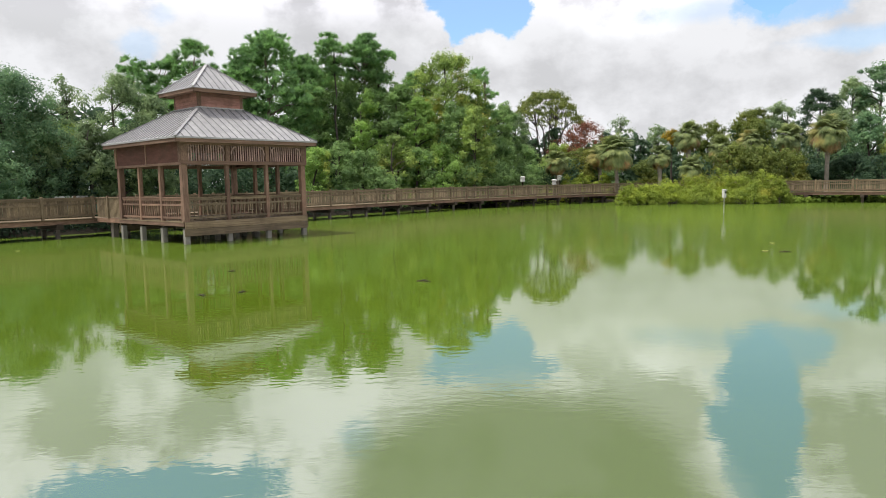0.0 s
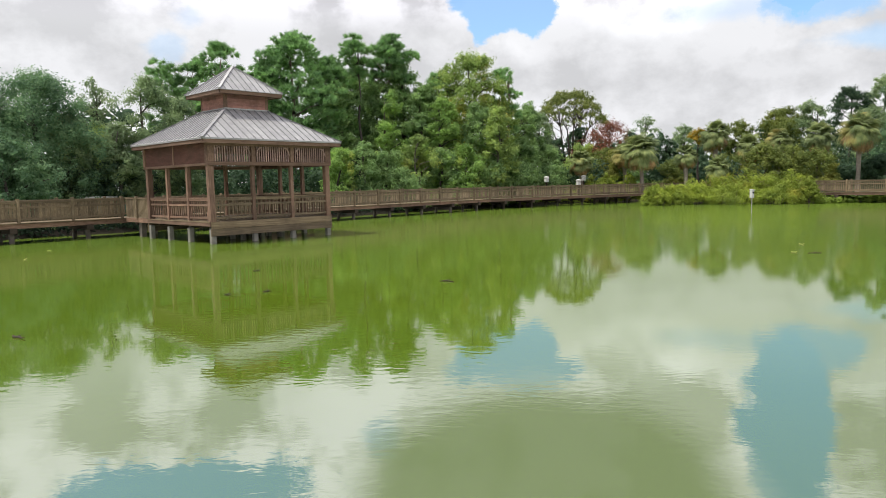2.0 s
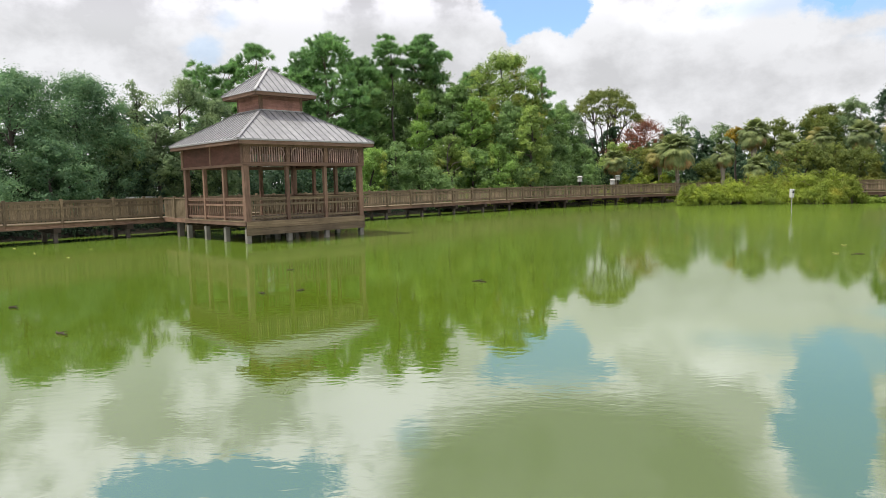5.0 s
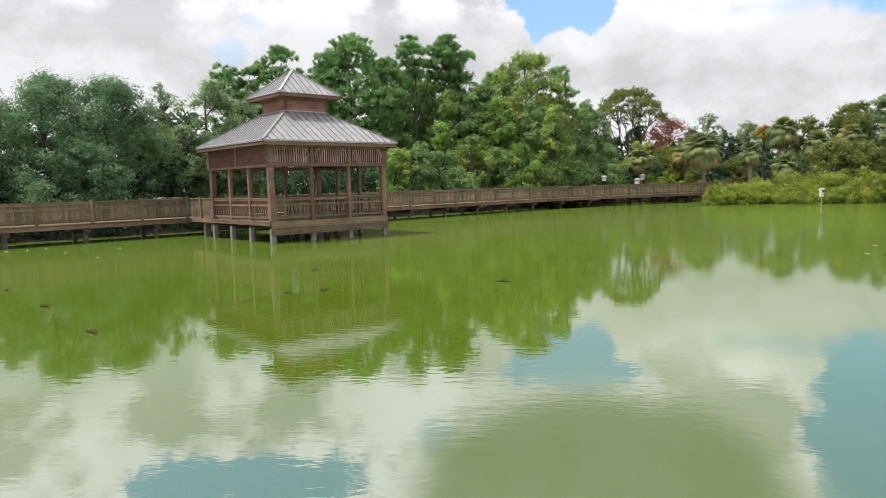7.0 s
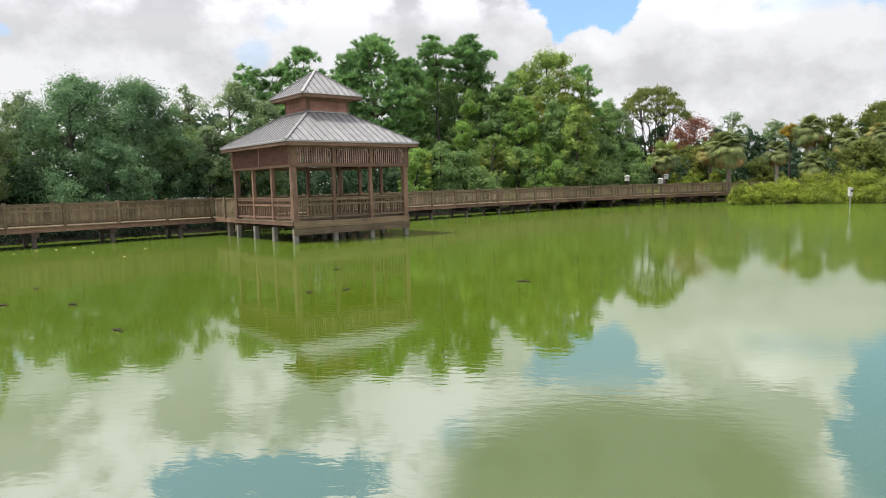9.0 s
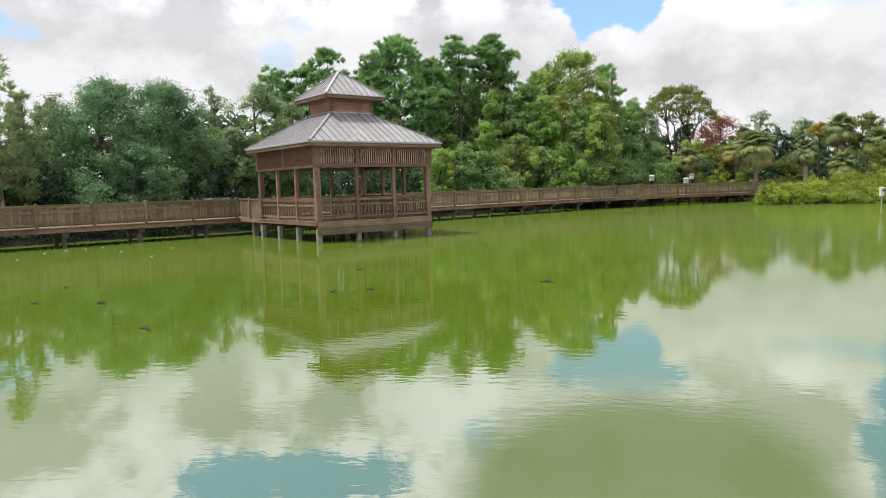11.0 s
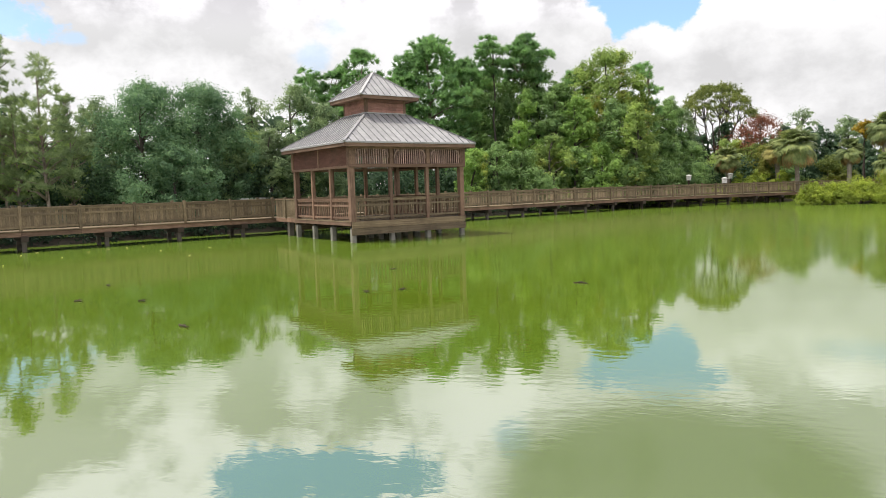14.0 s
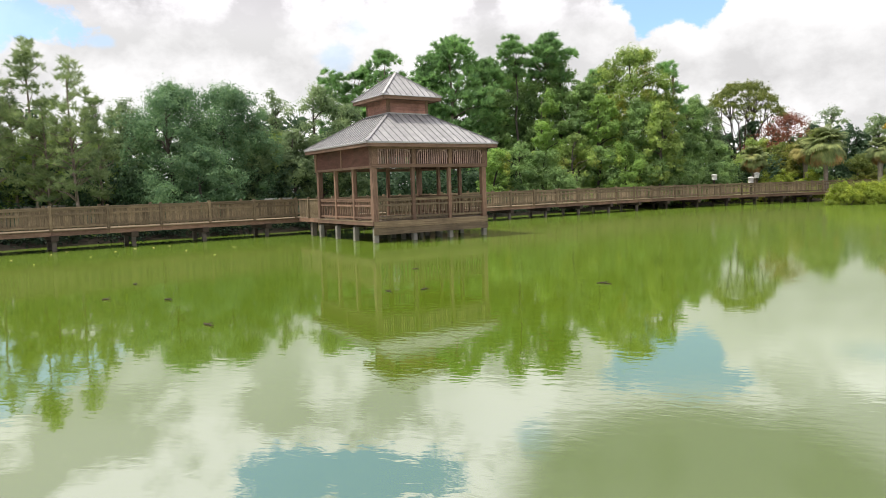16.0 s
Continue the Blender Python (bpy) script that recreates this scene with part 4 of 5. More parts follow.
def palm(x, y, h, r, seed):
    """A cabbage palm: ringed trunk, a round head of fan leaves, a skirt of dead ones."""
    rng = random.Random(seed)
    ob = thing("palm_tree", pose(x, y, 0.35), "cabbage palm with round head of fan leaves and brown hanging skirt", "palm tree", "palms by the far bank")
    top = max(h - r * 0.70, 1.0)
    vs, fs = [], []
    pts, rad = [], []
    for i in range(15):
        f = i / 14
        pts.append((0.15 * math.sin(f * 2 + seed), 0.12 * math.sin(f * 3 + seed), -0.4 + f * (top + 0.4)))
        rad.append((0.20 if f < 0.7 else 0.26) * (1.0 + 0.10 * (i % 2)))
    tube(vs, fs, pts, rad, 10)
    child("trunk", mesh_of("trunk", vs, fs, M_PALMBARK, True), ob)
    cx, cy, _ = pts[-1]
    k = r / 1.85
    for i in range(50):
        f = i / 49
        tilt = 86 - 104 * f + rng.uniform(-12, 12)
        m = pose(cx, cy, top - 0.1 + 0.25 * (1 - f)) @ pose(0, 0, 0, 0, 0, i * 137.5 + rng.uniform(-14, 14)) @ pose(0, 0, 0, 0, -tilt, 0) @ pose(0, 0, 0, rng.uniform(-35, 35), 0, 0)
        child("frond", FRONDS[min(3, int(f * 4))], ob, m @ Matrix.Scale(k * rng.uniform(0.8, 1.1), 4))
    for i in range(20):
        m = pose(cx, cy, top - 0.15) @ pose(0, 0, 0, 0, 0, i * 97 + rng.uniform(-20, 20)) @ pose(0, 0, 0, 0, rng.uniform(2, 56), 0) @ pose(0, 0, 0, rng.uniform(-40, 40), 0, 0)
        child("dead_frond", DEAD[i % 2], ob, m @ Matrix.Scale(k * rng.uniform(0.72, 1.0), 4), "brown dry hanging frond")


tree("pine_tree", -37.92, 32.59, 10.63, 1.38, L_WISP, "tall pine with slender pale trunk and wispy open needle crown", 11, bark=M_PINEBARK, flat=0.75, size=0.12, slim=0.14, girth=0.5, crook=0.08, limbs=40, base=0.2, clumps=60, per=64, shape=(0.45, 0.9))
tree("pine_tree", -36.41, 34.27, 12.23, 1.42, L_WISP, "tall pine with slender pale trunk and wispy open needle crown", 12, bark=M_PINEBARK, flat=0.75, size=0.12, slim=0.14, girth=0.5, crook=0.08, limbs=40, base=0.2, clumps=66, per=64, shape=(0.4, 0.9))
tree("pine_tree", -33.44, 34.44, 10.75, 1.61, L_WISP, "tall pine with slender pale trunk and wispy open needle crown", 13, bark=M_PINEBARK, flat=0.75, size=0.12, slim=0.14, girth=0.5, crook=0.08, limbs=40, base=0.2, clumps=69, per=64, shape=(0.45, 0.9))
tree("pine_tree", -35.24, 34.05, 8.62, 1.19, L_WISP, "tall pine with slender pale trunk and wispy open needle crown", 14, bark=M_PINEBARK, flat=0.75, size=0.12, slim=0.14, girth=0.5, crook=0.08, limbs=40, base=0.2, clumps=45, per=64, shape=(0.5, 0.9))
tree("pine_tree", -37.88, 34.14, 9.68, 1.07, L_WISP, "tall pine with slender pale trunk and wispy open needle crown", 15, bark=M_PINEBARK, flat=0.75, size=0.12, slim=0.14, girth=0.5, crook=0.08, limbs=40, base=0.2, clumps=39, per=64, shape=(0.5, 0.9))
tree("pine_tree", -33.85, 36.80, 8.87, 0.96, L_WISP, "tall pine with slender pale trunk and wispy open needle crown", 16, bark=M_PINEBARK, flat=0.75, size=0.12, slim=0.14, girth=0.5, crook=0.08, limbs=40, base=0.2, clumps=42, per=64, shape=(0.5, 0.9))
tree("oak_tree", -35.24, 40.91, 8.88, 1.83, L_GREY, "broad evergreen oak with dense dark green crown behind the boardwalk", 17, base=0.08, clumps=100, per=220, size=0.22)
tree("oak_tree", -31.40, 41.30, 9.95, 3.75, L_LIVE, "broad evergreen oak with dense dark green crown behind the boardwalk", 18, base=0.06, clumps=190, per=240, size=0.22, shape=(0.95, 0.85))
tree("oak_tree", -29.30, 44.60, 10.05, 3.55, L_LIVE, "broad evergreen oak with dense dark green crown behind the boardwalk", 19, base=0.06, clumps=180, per=240, size=0.22, shape=(0.9, 0.85))
tree("oak_tree", -28.20, 39.60, 5.6, 2.5, L_LIVE, "low spreading evergreen oak with dark crown behind the boardwalk", 20, base=0.04, clumps=90, per=220, size=0.22, shape=(1.0, 0.9))
tree("oak_tree", -28.25, 46.02, 7.54, 1.82, L_GREY, "broad evergreen oak with dense dark green crown behind the boardwalk", 21, base=0.08, clumps=100, per=220, size=0.22)
tree("young_tree", -39.37, 35.48, 6.52, 2.23, L_OAKY, "young tree with yellowing green leaves under the pines", 24, base=0.15, clumps=60, per=190, size=0.26)
tree("young_tree", -39.03, 38.76, 6.54, 1.99, L_OAKY, "young tree with yellowing green leaves under the pines", 25, base=0.15, clumps=60, per=190, size=0.26)
tree("young_tree", -36.72, 39.59, 6.08, 1.60, L_OAKY, "young tree with yellowing green leaves under the pines", 26, base=0.15, clumps=60, per=190, size=0.26)
tree("sparse_tree", -28.78, 50.35, 10.44, 1.5, L_GREY, "thin half-bare tree with sparse leaves", 27, base=0.3, clumps=56, per=90, size=0.24, open_=0.3, limbs=30)
tree("young_tree", -27.97, 49.66, 6.93, 1.29, L_OAKY, "young tree with yellowing green leaves", 28, base=0.1, clumps=50, per=170, size=0.26)
tree("oak_tree", -24.16, 49.41, 10.36, 2.61, L_GREY, "grey-green oak with rounded crown", 29, base=0.08, clumps=100, per=220, size=0.22)
tree("oak_tree", -21.62, 49.48, 8.77, 1.78, L_GREY, "grey-green oak with rounded crown", 30, base=0.08, clumps=100, per=220, size=0.22)
tree("oak_tree", -25.38, 47.66, 6.88, 1.32, L_GREY, "grey-green oak with rounded crown", 31, base=0.08, clumps=100, per=220, size=0.22)
tree("pine_tree", -31.73, 69.06, 15.44, 2.42, L_PINE, "tall pine with bare trunk and tufted needle crown", 32, base=0.35, clumps=70, per=230, size=0.46, slim=0.42, bark=M_PINEBARK, flat=0.7)
tree("pine_tree", -25.94, 69.30, 16.74, 2.66, L_PINE, "tall pine with bare trunk and tufted needle crown", 33, base=0.35, clumps=80, per=230, size=0.46, slim=0.42, bark=M_PINEBARK, flat=0.7)
tree("pine_tree", -28.76, 69.27, 15.19, 1.85, L_PINE, "tall pine with bare trunk and tufted needle crown", 34, base=0.35, clumps=50, per=230, size=0.46, slim=0.42, bark=M_PINEBARK, flat=0.7)
tree("pine_tree", -17.96, 67.66, 17.14, 4.51, L_PINE, "large full pine with a dense pointed crown", 35, base=0.15, clumps=230, per=230, size=0.42, slim=0.4, bark=M_PINEBARK, flat=0.8, shape=(0.95, 0.8))
tree("pine_tree", -20.44, 65.90, 13.98, 2.20, L_PINE, "large full pine with a dense crown", 36, base=0.2, clumps=112, per=260, size=0.42, slim=0.4, bark=M_PINEBARK, flat=0.8)
tree("pine_tree", -14.95, 69.41, 15.02, 2.31, L_PINE, "large full pine with a dense crown", 37, base=0.15, clumps=112, per=240, size=0.42, slim=0.4, bark=M_PINEBARK, flat=0.8)
tree("pine_tree", -11.89, 67.97, 17.02, 1.53, L_PINE, "tall pine with bare trunk and tufted needle crown", 38, base=0.74, clumps=30, per=260, size=0.34, slim=0.3, bark=M_DARKBARK, flat=0.6, crook=0.35, limbs=24, girth=0.55)
tree("pine_tree", -8.73, 71.47, 17.31, 2.50, L_PINE, "pine with a rounded dense crown", 39, base=0.5, clumps=84, per=300, size=0.42, slim=0.4, bark=M_PINEBARK, flat=0.7, limbs=24)
tree("tree", -12.30, 71.96, 14.28, 2.92, L_OAK, "tall tree in the wood behind the boardwalk", 40, base=0.1, clumps=117, per=200, size=0.28)
tree("tree", -10.04, 70.29, 12.82, 2.34, L_OAK, "tall tree in the wood behind the boardwalk", 41, base=0.1, clumps=90, per=200, size=0.28)
tree("tree", -7.33, 71.63, 11.82, 2.15, L_OAK, "tall tree in the wood behind the boardwalk", 42, base=0.1, clumps=90, per=200, size=0.28)
tree("tree", -13.30, 67.71, 11.96, 1.69, L_OAK, "tall tree in the wood behind the boardwalk", 43, base=0.1, clumps=90, per=200, size=0.28)
tree("tree", -8.04, 65.51, 11.17, 1.64, L_VINE, "tree overgrown with pale green vines", 44, base=0.05, clumps=80, per=180, size=0.26, shape=(0.5, 0.9))
tree("tree", -5.41, 69.79, 12.09, 1.98, L_OAK, "tall tree in the wood behind the boardwalk", 45, base=0.08, clumps=80, per=200, size=0.28)
tree("tree", -0.51, 72.00, 15.75, 3.72, L_OAKY, "tall spreading tree with sunlit green crown", 46, base=0.3, clumps=110, per=230, size=0.3, flat=0.7, limbs=24)
tree("pine_tree", -3.83, 72.90, 13.96, 2.19, L_PINE, "pine with a flat-topped crown", 47, base=0.45, clumps=50, per=250, size=0.42, slim=0.4, flat=0.6, bark=M_PINEBARK)
tree("pine_tree", 3.06, 73.94, 14.39, 1.72, L_PINE, "leaning pine with tufted open crown", 48, base=0.45, clumps=30, per=240, size=0.42, slim=0.4, flat=0.55, bark=M_PINEBARK, limbs=22)
tree("tree", -3.07, 67.93, 10.68, 2.04, L_VINE, "leafy tree in the wood behind the boardwalk", 49, base=0.05, clumps=80, per=200, size=0.28, shape=(0.9, 0.8))
tree("tree", 0.26, 69.00, 9.92, 2.30, L_OAK, "leafy tree in the wood behind the boardwalk", 50, base=0.05, clumps=80, per=200, size=0.28, shape=(0.9, 0.8))
tree("tree", 2.09, 67.97, 9.60, 1.70, L_OAKY, "leafy tree in the wood behind the boardwalk", 51, base=0.05, clumps=80, per=200, size=0.28, shape=(0.9, 0.8))
tree("tree", 5.85, 79.79, 11.21, 2.12, L_OAK, "leafy tree in the wood behind the boardwalk", 52, base=0.05, clumps=80, per=200, size=0.28, shape=(0.9, 0.8))
tree("tree", 4.47, 73.86, 7.09, 2.33, L_OAK, "leafy tree in the wood behind the boardwalk", 53, base=0.05, clumps=80, per=200, size=0.28, shape=(0.9, 0.8))
tree("tree", 8.02, 85.63, 10.60, 1.99, L_GREY, "leafy tree in the wood behind the boardwalk", 54, base=0.05, clumps=80, per=200, size=0.28, shape=(0.9, 0.8))
tree("tree", 8.08, 79.59, 6.44, 2.25, L_OAK, "leafy tree in the wood behind the boardwalk", 55, base=0.05, clumps=80, per=200, size=0.28, shape=(0.9, 0.8))
tree("small_tree", -11.99, 58.79, 5.33, 1.77, L_VINE, "bushy small tree at the edge of the wood", 56, base=0.0, clumps=70, per=190, size=0.24, shape=(1.0, 0.95))
tree("small_tree", -10.01, 60.17, 5.95, 1.81, L_OAK, "bushy small tree at the edge of the wood", 57, base=0.0, clumps=70, per=190, size=0.24, shape=(1.0, 0.95))
tree("small_tree", -8.21, 61.45, 5.39, 1.74, L_OAK, "bushy small tree at the edge of the wood", 58, base=0.0, clumps=70, per=190, size=0.24, shape=(1.0, 0.95))
tree("small_tree", -5.59, 63.76, 6.60, 1.91, L_OAKY, "bushy small tree at the edge of the wood", 59, base=0.0, clumps=70, per=190, size=0.24, shape=(1.0, 0.95))
tree("small_tree", -3.36, 65.91, 5.52, 1.98, L_OAK, "bushy small tree at the edge of the wood", 60, base=0.0, clumps=70, per=190, size=0.24, shape=(1.0, 0.95))
tree("small_tree", -1.18, 65.99, 5.69, 1.98, L_VINE, "bushy small tree at the edge of the wood", 61, base=0.0, clumps=70, per=190, size=0.24, shape=(1.0, 0.95))
tree("small_tree", 1.61, 68.98, 5.58, 2.30, L_OAK, "bushy small tree at the edge of the wood", 62, base=0.0, clumps=70, per=190, size=0.24, shape=(1.0, 0.95))
tree("small_tree", 4.26, 70.87, 4.29, 2.00, L_OAK, "bushy small tree at the edge of the wood", 63, base=0.0, clumps=70, per=190, size=0.24, shape=(1.0, 0.95))
tree("small_tree", 7.65, 75.61, 4.06, 2.14, L_OAK, "bushy small tree at the edge of the wood", 64, base=0.0, clumps=70, per=190, size=0.24, shape=(1.0, 0.95))
tree("small_tree", -6.95, 61.11, 3.44, 2.04, L_OAK, "bushy small tree at the edge of the wood", 65, base=0.0, clumps=70, per=190, size=0.24, shape=(1.0, 0.95))
tree("tree", -14.72, 69.46, 15.46, 2.71, L_PINE, "tall tree in the wood behind the boardwalk", 66, base=0.12, clumps=104, per=200, size=0.27)
tree("tree", -4.77, 70.84, 12.56, 1.85, L_OAK, "tall tree in the wood behind the boardwalk", 67, base=0.12, clumps=80, per=200, size=0.27)
tree("tree", -2.87, 71.94, 14.38, 2.33, L_OAKY, "tall tree in the wood behind the boardwalk", 68, base=0.12, clumps=80, per=200, size=0.27)
tree("tree", 2.59, 72.95, 12.34, 1.96, L_OAKY, "tall tree in the wood behind the boardwalk", 69, base=0.12, clumps=80, per=200, size=0.27)
tree("tree", -19.86, 67.12, 15.63, 3.15, L_PINE, "tall tree in the wood behind the boardwalk", 70, base=0.12, clumps=104, per=200, size=0.27)
tree("tree", -7.92, 71.56, 14.88, 2.39, L_OAK, "tall tree in the wood behind the boardwalk", 71, base=0.12, clumps=104, per=200, size=0.27)
tree("tree", 5.06, 77.84, 10.50, 1.83, L_OAK, "tall tree in the wood behind the boardwalk", 72, base=0.12, clumps=80, per=200, size=0.27)
tree("tree", -12.61, 69.87, 13.55, 2.86, L_OAK, "tall tree in the wood behind the boardwalk", 73, base=0.12, clumps=104, per=200, size=0.27)
umbrella("umbrella_tree", 13.15, 97.11, 14.86, 5.16, L_UMBRELLA, "spreading open tree with bare fanned limbs and a flat leafy top", 74)
tree("red_tree", 17.60, 92.42, 9.9, 4.3, L_RED, "half-bare tree with dark red leaves", 75, base=0.2, clumps=80, per=95, size=0.3, limbs=24, bark=M_DARKBARK)
tree("sparse_tree", 26.44, 108.83, 11.87, 2.71, L_GREY, "sparse grey-green tree with see-through crown", 76, base=0.3, clumps=50, per=80, size=0.36, limbs=26)
tree("tree", 32.52, 109.26, 10.55, 2.89, L_GREY, "dark rounded tree far behind the palms", 77, base=0.1, clumps=70, per=130, size=0.4)
tree("tree", 28.08, 104.29, 8.71, 2.25, L_DARK, "dark rounded tree far behind the palms", 78, base=0.1, clumps=60, per=130, size=0.4)
tree("small_tree", 14.07, 90.92, 6.96, 2.57, L_OAKY, "bushy small tree at the edge of the wood", 79, base=0.0, clumps=60, per=190, size=0.28)
tree("flowering_shrub", 25.90, 80.60, 7.85, 1.05, L_YELLOW, "shrub covered in yellow-orange blossom", 80, base=0.78, clumps=22, per=110, size=0.28)
tree("tree", 36.14, 97.52, 10.05, 2.74, L_HEDGE, "rounded evergreen in the far wood", 81, base=0.05, clumps=80, per=170, size=0.36)
tree("tree", 41.30, 97.62, 11.13, 3.63, L_HEDGE, "rounded evergreen in the far wood", 82, base=0.05, clumps=80, per=170, size=0.36)
tree("tree", 46.35, 97.55, 12.42, 3.38, L_GREY, "rounded evergreen in the far wood", 83, base=0.05, clumps=80, per=170, size=0.36)
tree("tree", 44.22, 100.72, 12.03, 3.32, L_HEDGE, "rounded evergreen in the far wood", 84, base=0.05, clumps=80, per=170, size=0.36)
tree("tree", 46.61, 88.47, 13.49, 2.77, L_DARK, "rounded evergreen in the far wood", 85, base=0.05, clumps=80, per=170, size=0.36)
tree("tree", 50.82, 88.44, 14.23, 2.91, L_GREY, "rounded evergreen in the far wood", 86, base=0.05, clumps=80, per=170, size=0.36)
tree("tree", 52.31, 85.23, 15.61, 3.08, L_LIVE, "rounded evergreen in the far wood", 87, base=0.05, clumps=80, per=170, size=0.36)
tree("tree", 54.27, 81.60, 15.72, 3.34, L_GREY, "rounded evergreen in the far wood", 88, base=0.05, clumps=80, per=170, size=0.36)
tree("tree", 47.37, 78.87, 9.10, 2.92, L_LIVE, "rounded evergreen in the far wood", 89, base=0.05, clumps=80, per=170, size=0.36)
tree("tree", 49.03, 75.47, 7.52, 2.79, L_HEDGE, "rounded evergreen in the far wood", 90, base=0.05, clumps=80, per=170, size=0.36)
tree("tree", 46.39, 84.05, 10.32, 2.77, L_GREY, "rounded evergreen in the far wood", 91, base=0.05, clumps=80, per=170, size=0.36)
tree("large_shrub", 30.21, 74.08, 5.75, 2.94, L_HEDGE, "dense clipped-looking olive green shrub", 92, base=0.0, clumps=70, per=190, size=0.28, shape=(1.0, 1.0))
tree("large_shrub", 32.74, 72.99, 5.52, 2.41, L_HEDGE, "dense clipped-looking olive green shrub", 93, base=0.0, clumps=70, per=190, size=0.28, shape=(1.0, 1.0))
tree("large_shrub", 34.92, 71.97, 4.95, 2.14, L_HEDGE, "dense clipped-looking olive green shrub", 94, base=0.0, clumps=70, per=190, size=0.28, shape=(1.0, 1.0))
tree("large_shrub", 41.07, 70.97, 4.32, 2.45, L_DARK, "dense clipped-looking olive green shrub", 95, base=0.0, clumps=70, per=190, size=0.28, shape=(1.0, 1.0))
tree("large_shrub", 40.75, 78.00, 3.48, 1.67, L_DARK, "dense clipped-looking olive green shrub", 96, base=0.0, clumps=70, per=190, size=0.28, shape=(1.0, 1.0))
tree("large_shrub", 42.51, 67.77, 4.26, 2.45, L_DARK, "dense clipped-looking olive green shrub", 97, base=0.0, clumps=70, per=190, size=0.28, shape=(1.0, 1.0))
tree("large_shrub", 23.55, 84.79, 4.36, 2.11, L_HEDGE, "dense clipped-looking olive green shrub", 98, base=0.0, clumps=70, per=190, size=0.28, shape=(1.0, 1.0))
tree("large_shrub", 18.94, 85.94, 4.13, 2.14, L_OAK, "dense clipped-looking olive green shrub", 99, base=0.0, clumps=70, per=190, size=0.28, shape=(1.0, 1.0))
tree("large_shrub", 15.62, 81.52, 4.41, 2.03, L_HEDGE, "dense clipped-looking olive green shrub", 100, base=0.0, clumps=70, per=190, size=0.28, shape=(1.0, 1.0))
tree("large_shrub", 15.79, 83.52, 6.20, 2.28, L_HEDGE, "dense olive green shrub beside the palms", 101, base=0.0, clumps=70, per=190, size=0.28, shape=(1.0, 1.0))
palm(11.77, 78.12, 5.46, 1.95, 102)
palm(18.31, 76.85, 7.02, 2.93, 103)
palm(23.13, 76.58, 5.78, 1.90, 104)
palm(26.88, 78.53, 8.36, 2.34, 105)
palm(25.42, 73.74, 4.39, 1.95, 106)
palm(36.61, 75.60, 7.66, 2.24, 107)
palm(38.03, 70.38, 8.16, 2.66, 108)
palm(17.14, 80.19, 6.10, 1.86, 109)
palm(30.14, 77.33, 6.75, 2.17, 110)
palm(34.09, 78.95, 7.42, 2.09, 111)


# ---- shrubs along the water ----
def shrub(name, x, y, z0, rx, ry, h, mat, label, seed, clumps=50, per=120, size=0.2, slim=0.4, group=""):
    """A mound of leafy stems from the ground, ragged at the top."""
    rng = np.random.default_rng(seed)
    ob = thing(name, pose(x, y, z0), label, "shrub", group)
    q = np.sqrt(rng.random(clumps))
    a = rng.random(clumps) * 2 * np.pi
    pr = 0.2 * min(rx, ry) + 0.15
    top = h * np.sqrt(np.maximum(1 - 0.85 * q ** 2, 0.05)) * (0.75 + 0.35 * rng.random(clumps))
    cent = np.stack([q * rx * np.cos(a), q * ry * np.sin(a), np.maximum(top * (0.15 + 0.85 * rng.random(clumps) ** 0.6) - pr * 0.4, 0.1)], 1)
    c, nor = puffs_to_leaves(cent, pr * (0.7 + 0.6 * rng.random(clumps)), per, rng, 0.9)
    n = len(c)
    child("foliage", leaves_mesh("foliage", c, nor, size * (0.6 + 0.8 * rng.random(n)), size * slim * (0.6 + 0.8 * rng.random(n)), mat, rng), ob)
    vs, fs = [], []
    for e in cent[:18]:
        tube(vs, fs, [(e[0] * 0.3, e[1] * 0.3, -0.4), (e[0] * 0.7, e[1] * 0.7, e[2] * 0.5), tuple(e)], [0.04, 0.03, 0.012], 4)
    child("woody_base", mesh_of("woody_base", vs, fs, M_BARK), ob)
    return ob


shrub("willow_shrub", 17.11, 65.81, 0.05, 1.20, 0.96, 2.18, L_BUSH, "bright yellow-green willow shrub growing out over the water", 112, clumps=84, per=130, size=0.15, slim=0.45)
shrub("willow_shrub", 18.99, 66.34, 0.05, 1.43, 1.14, 1.87, L_BUSH, "bright yellow-green willow shrub growing out over the water", 113, clumps=84, per=130, size=0.15, slim=0.45)
shrub("willow_shrub", 21.03, 66.77, 0.05, 1.66, 1.33, 2.22, L_BUSH, "bright yellow-green willow shrub growing out over the water", 114, clumps=84, per=130, size=0.15, slim=0.45)
shrub("willow_shrub", 23.31, 67.07, 0.05, 1.89, 1.51, 2.94, L_BUSH, "bright yellow-green willow shrub growing out over the water", 115, clumps=84, per=130, size=0.15, slim=0.45)
shrub("willow_shrub", 25.46, 66.28, 0.05, 1.97, 1.58, 3.32, L_BUSH, "bright yellow-green willow shrub growing out over the water", 116, clumps=84, per=130, size=0.15, slim=0.45)
shrub("willow_shrub", 27.55, 65.44, 0.05, 1.95, 1.56, 3.05, L_BUSH, "bright yellow-green willow shrub growing out over the water", 117, clumps=84, per=130, size=0.15, slim=0.45)
shrub("willow_shrub", 29.33, 64.66, 0.05, 1.60, 1.28, 2.84, L_BUSH, "bright yellow-green willow shrub growing out over the water", 118, clumps=84, per=130, size=0.15, slim=0.45)
shrub("willow_shrub", 30.00, 63.25, 0.05, 0.84, 0.67, 2.14, L_BUSH, "bright yellow-green willow shrub growing out over the water", 119, clumps=84, per=130, size=0.15, slim=0.45)
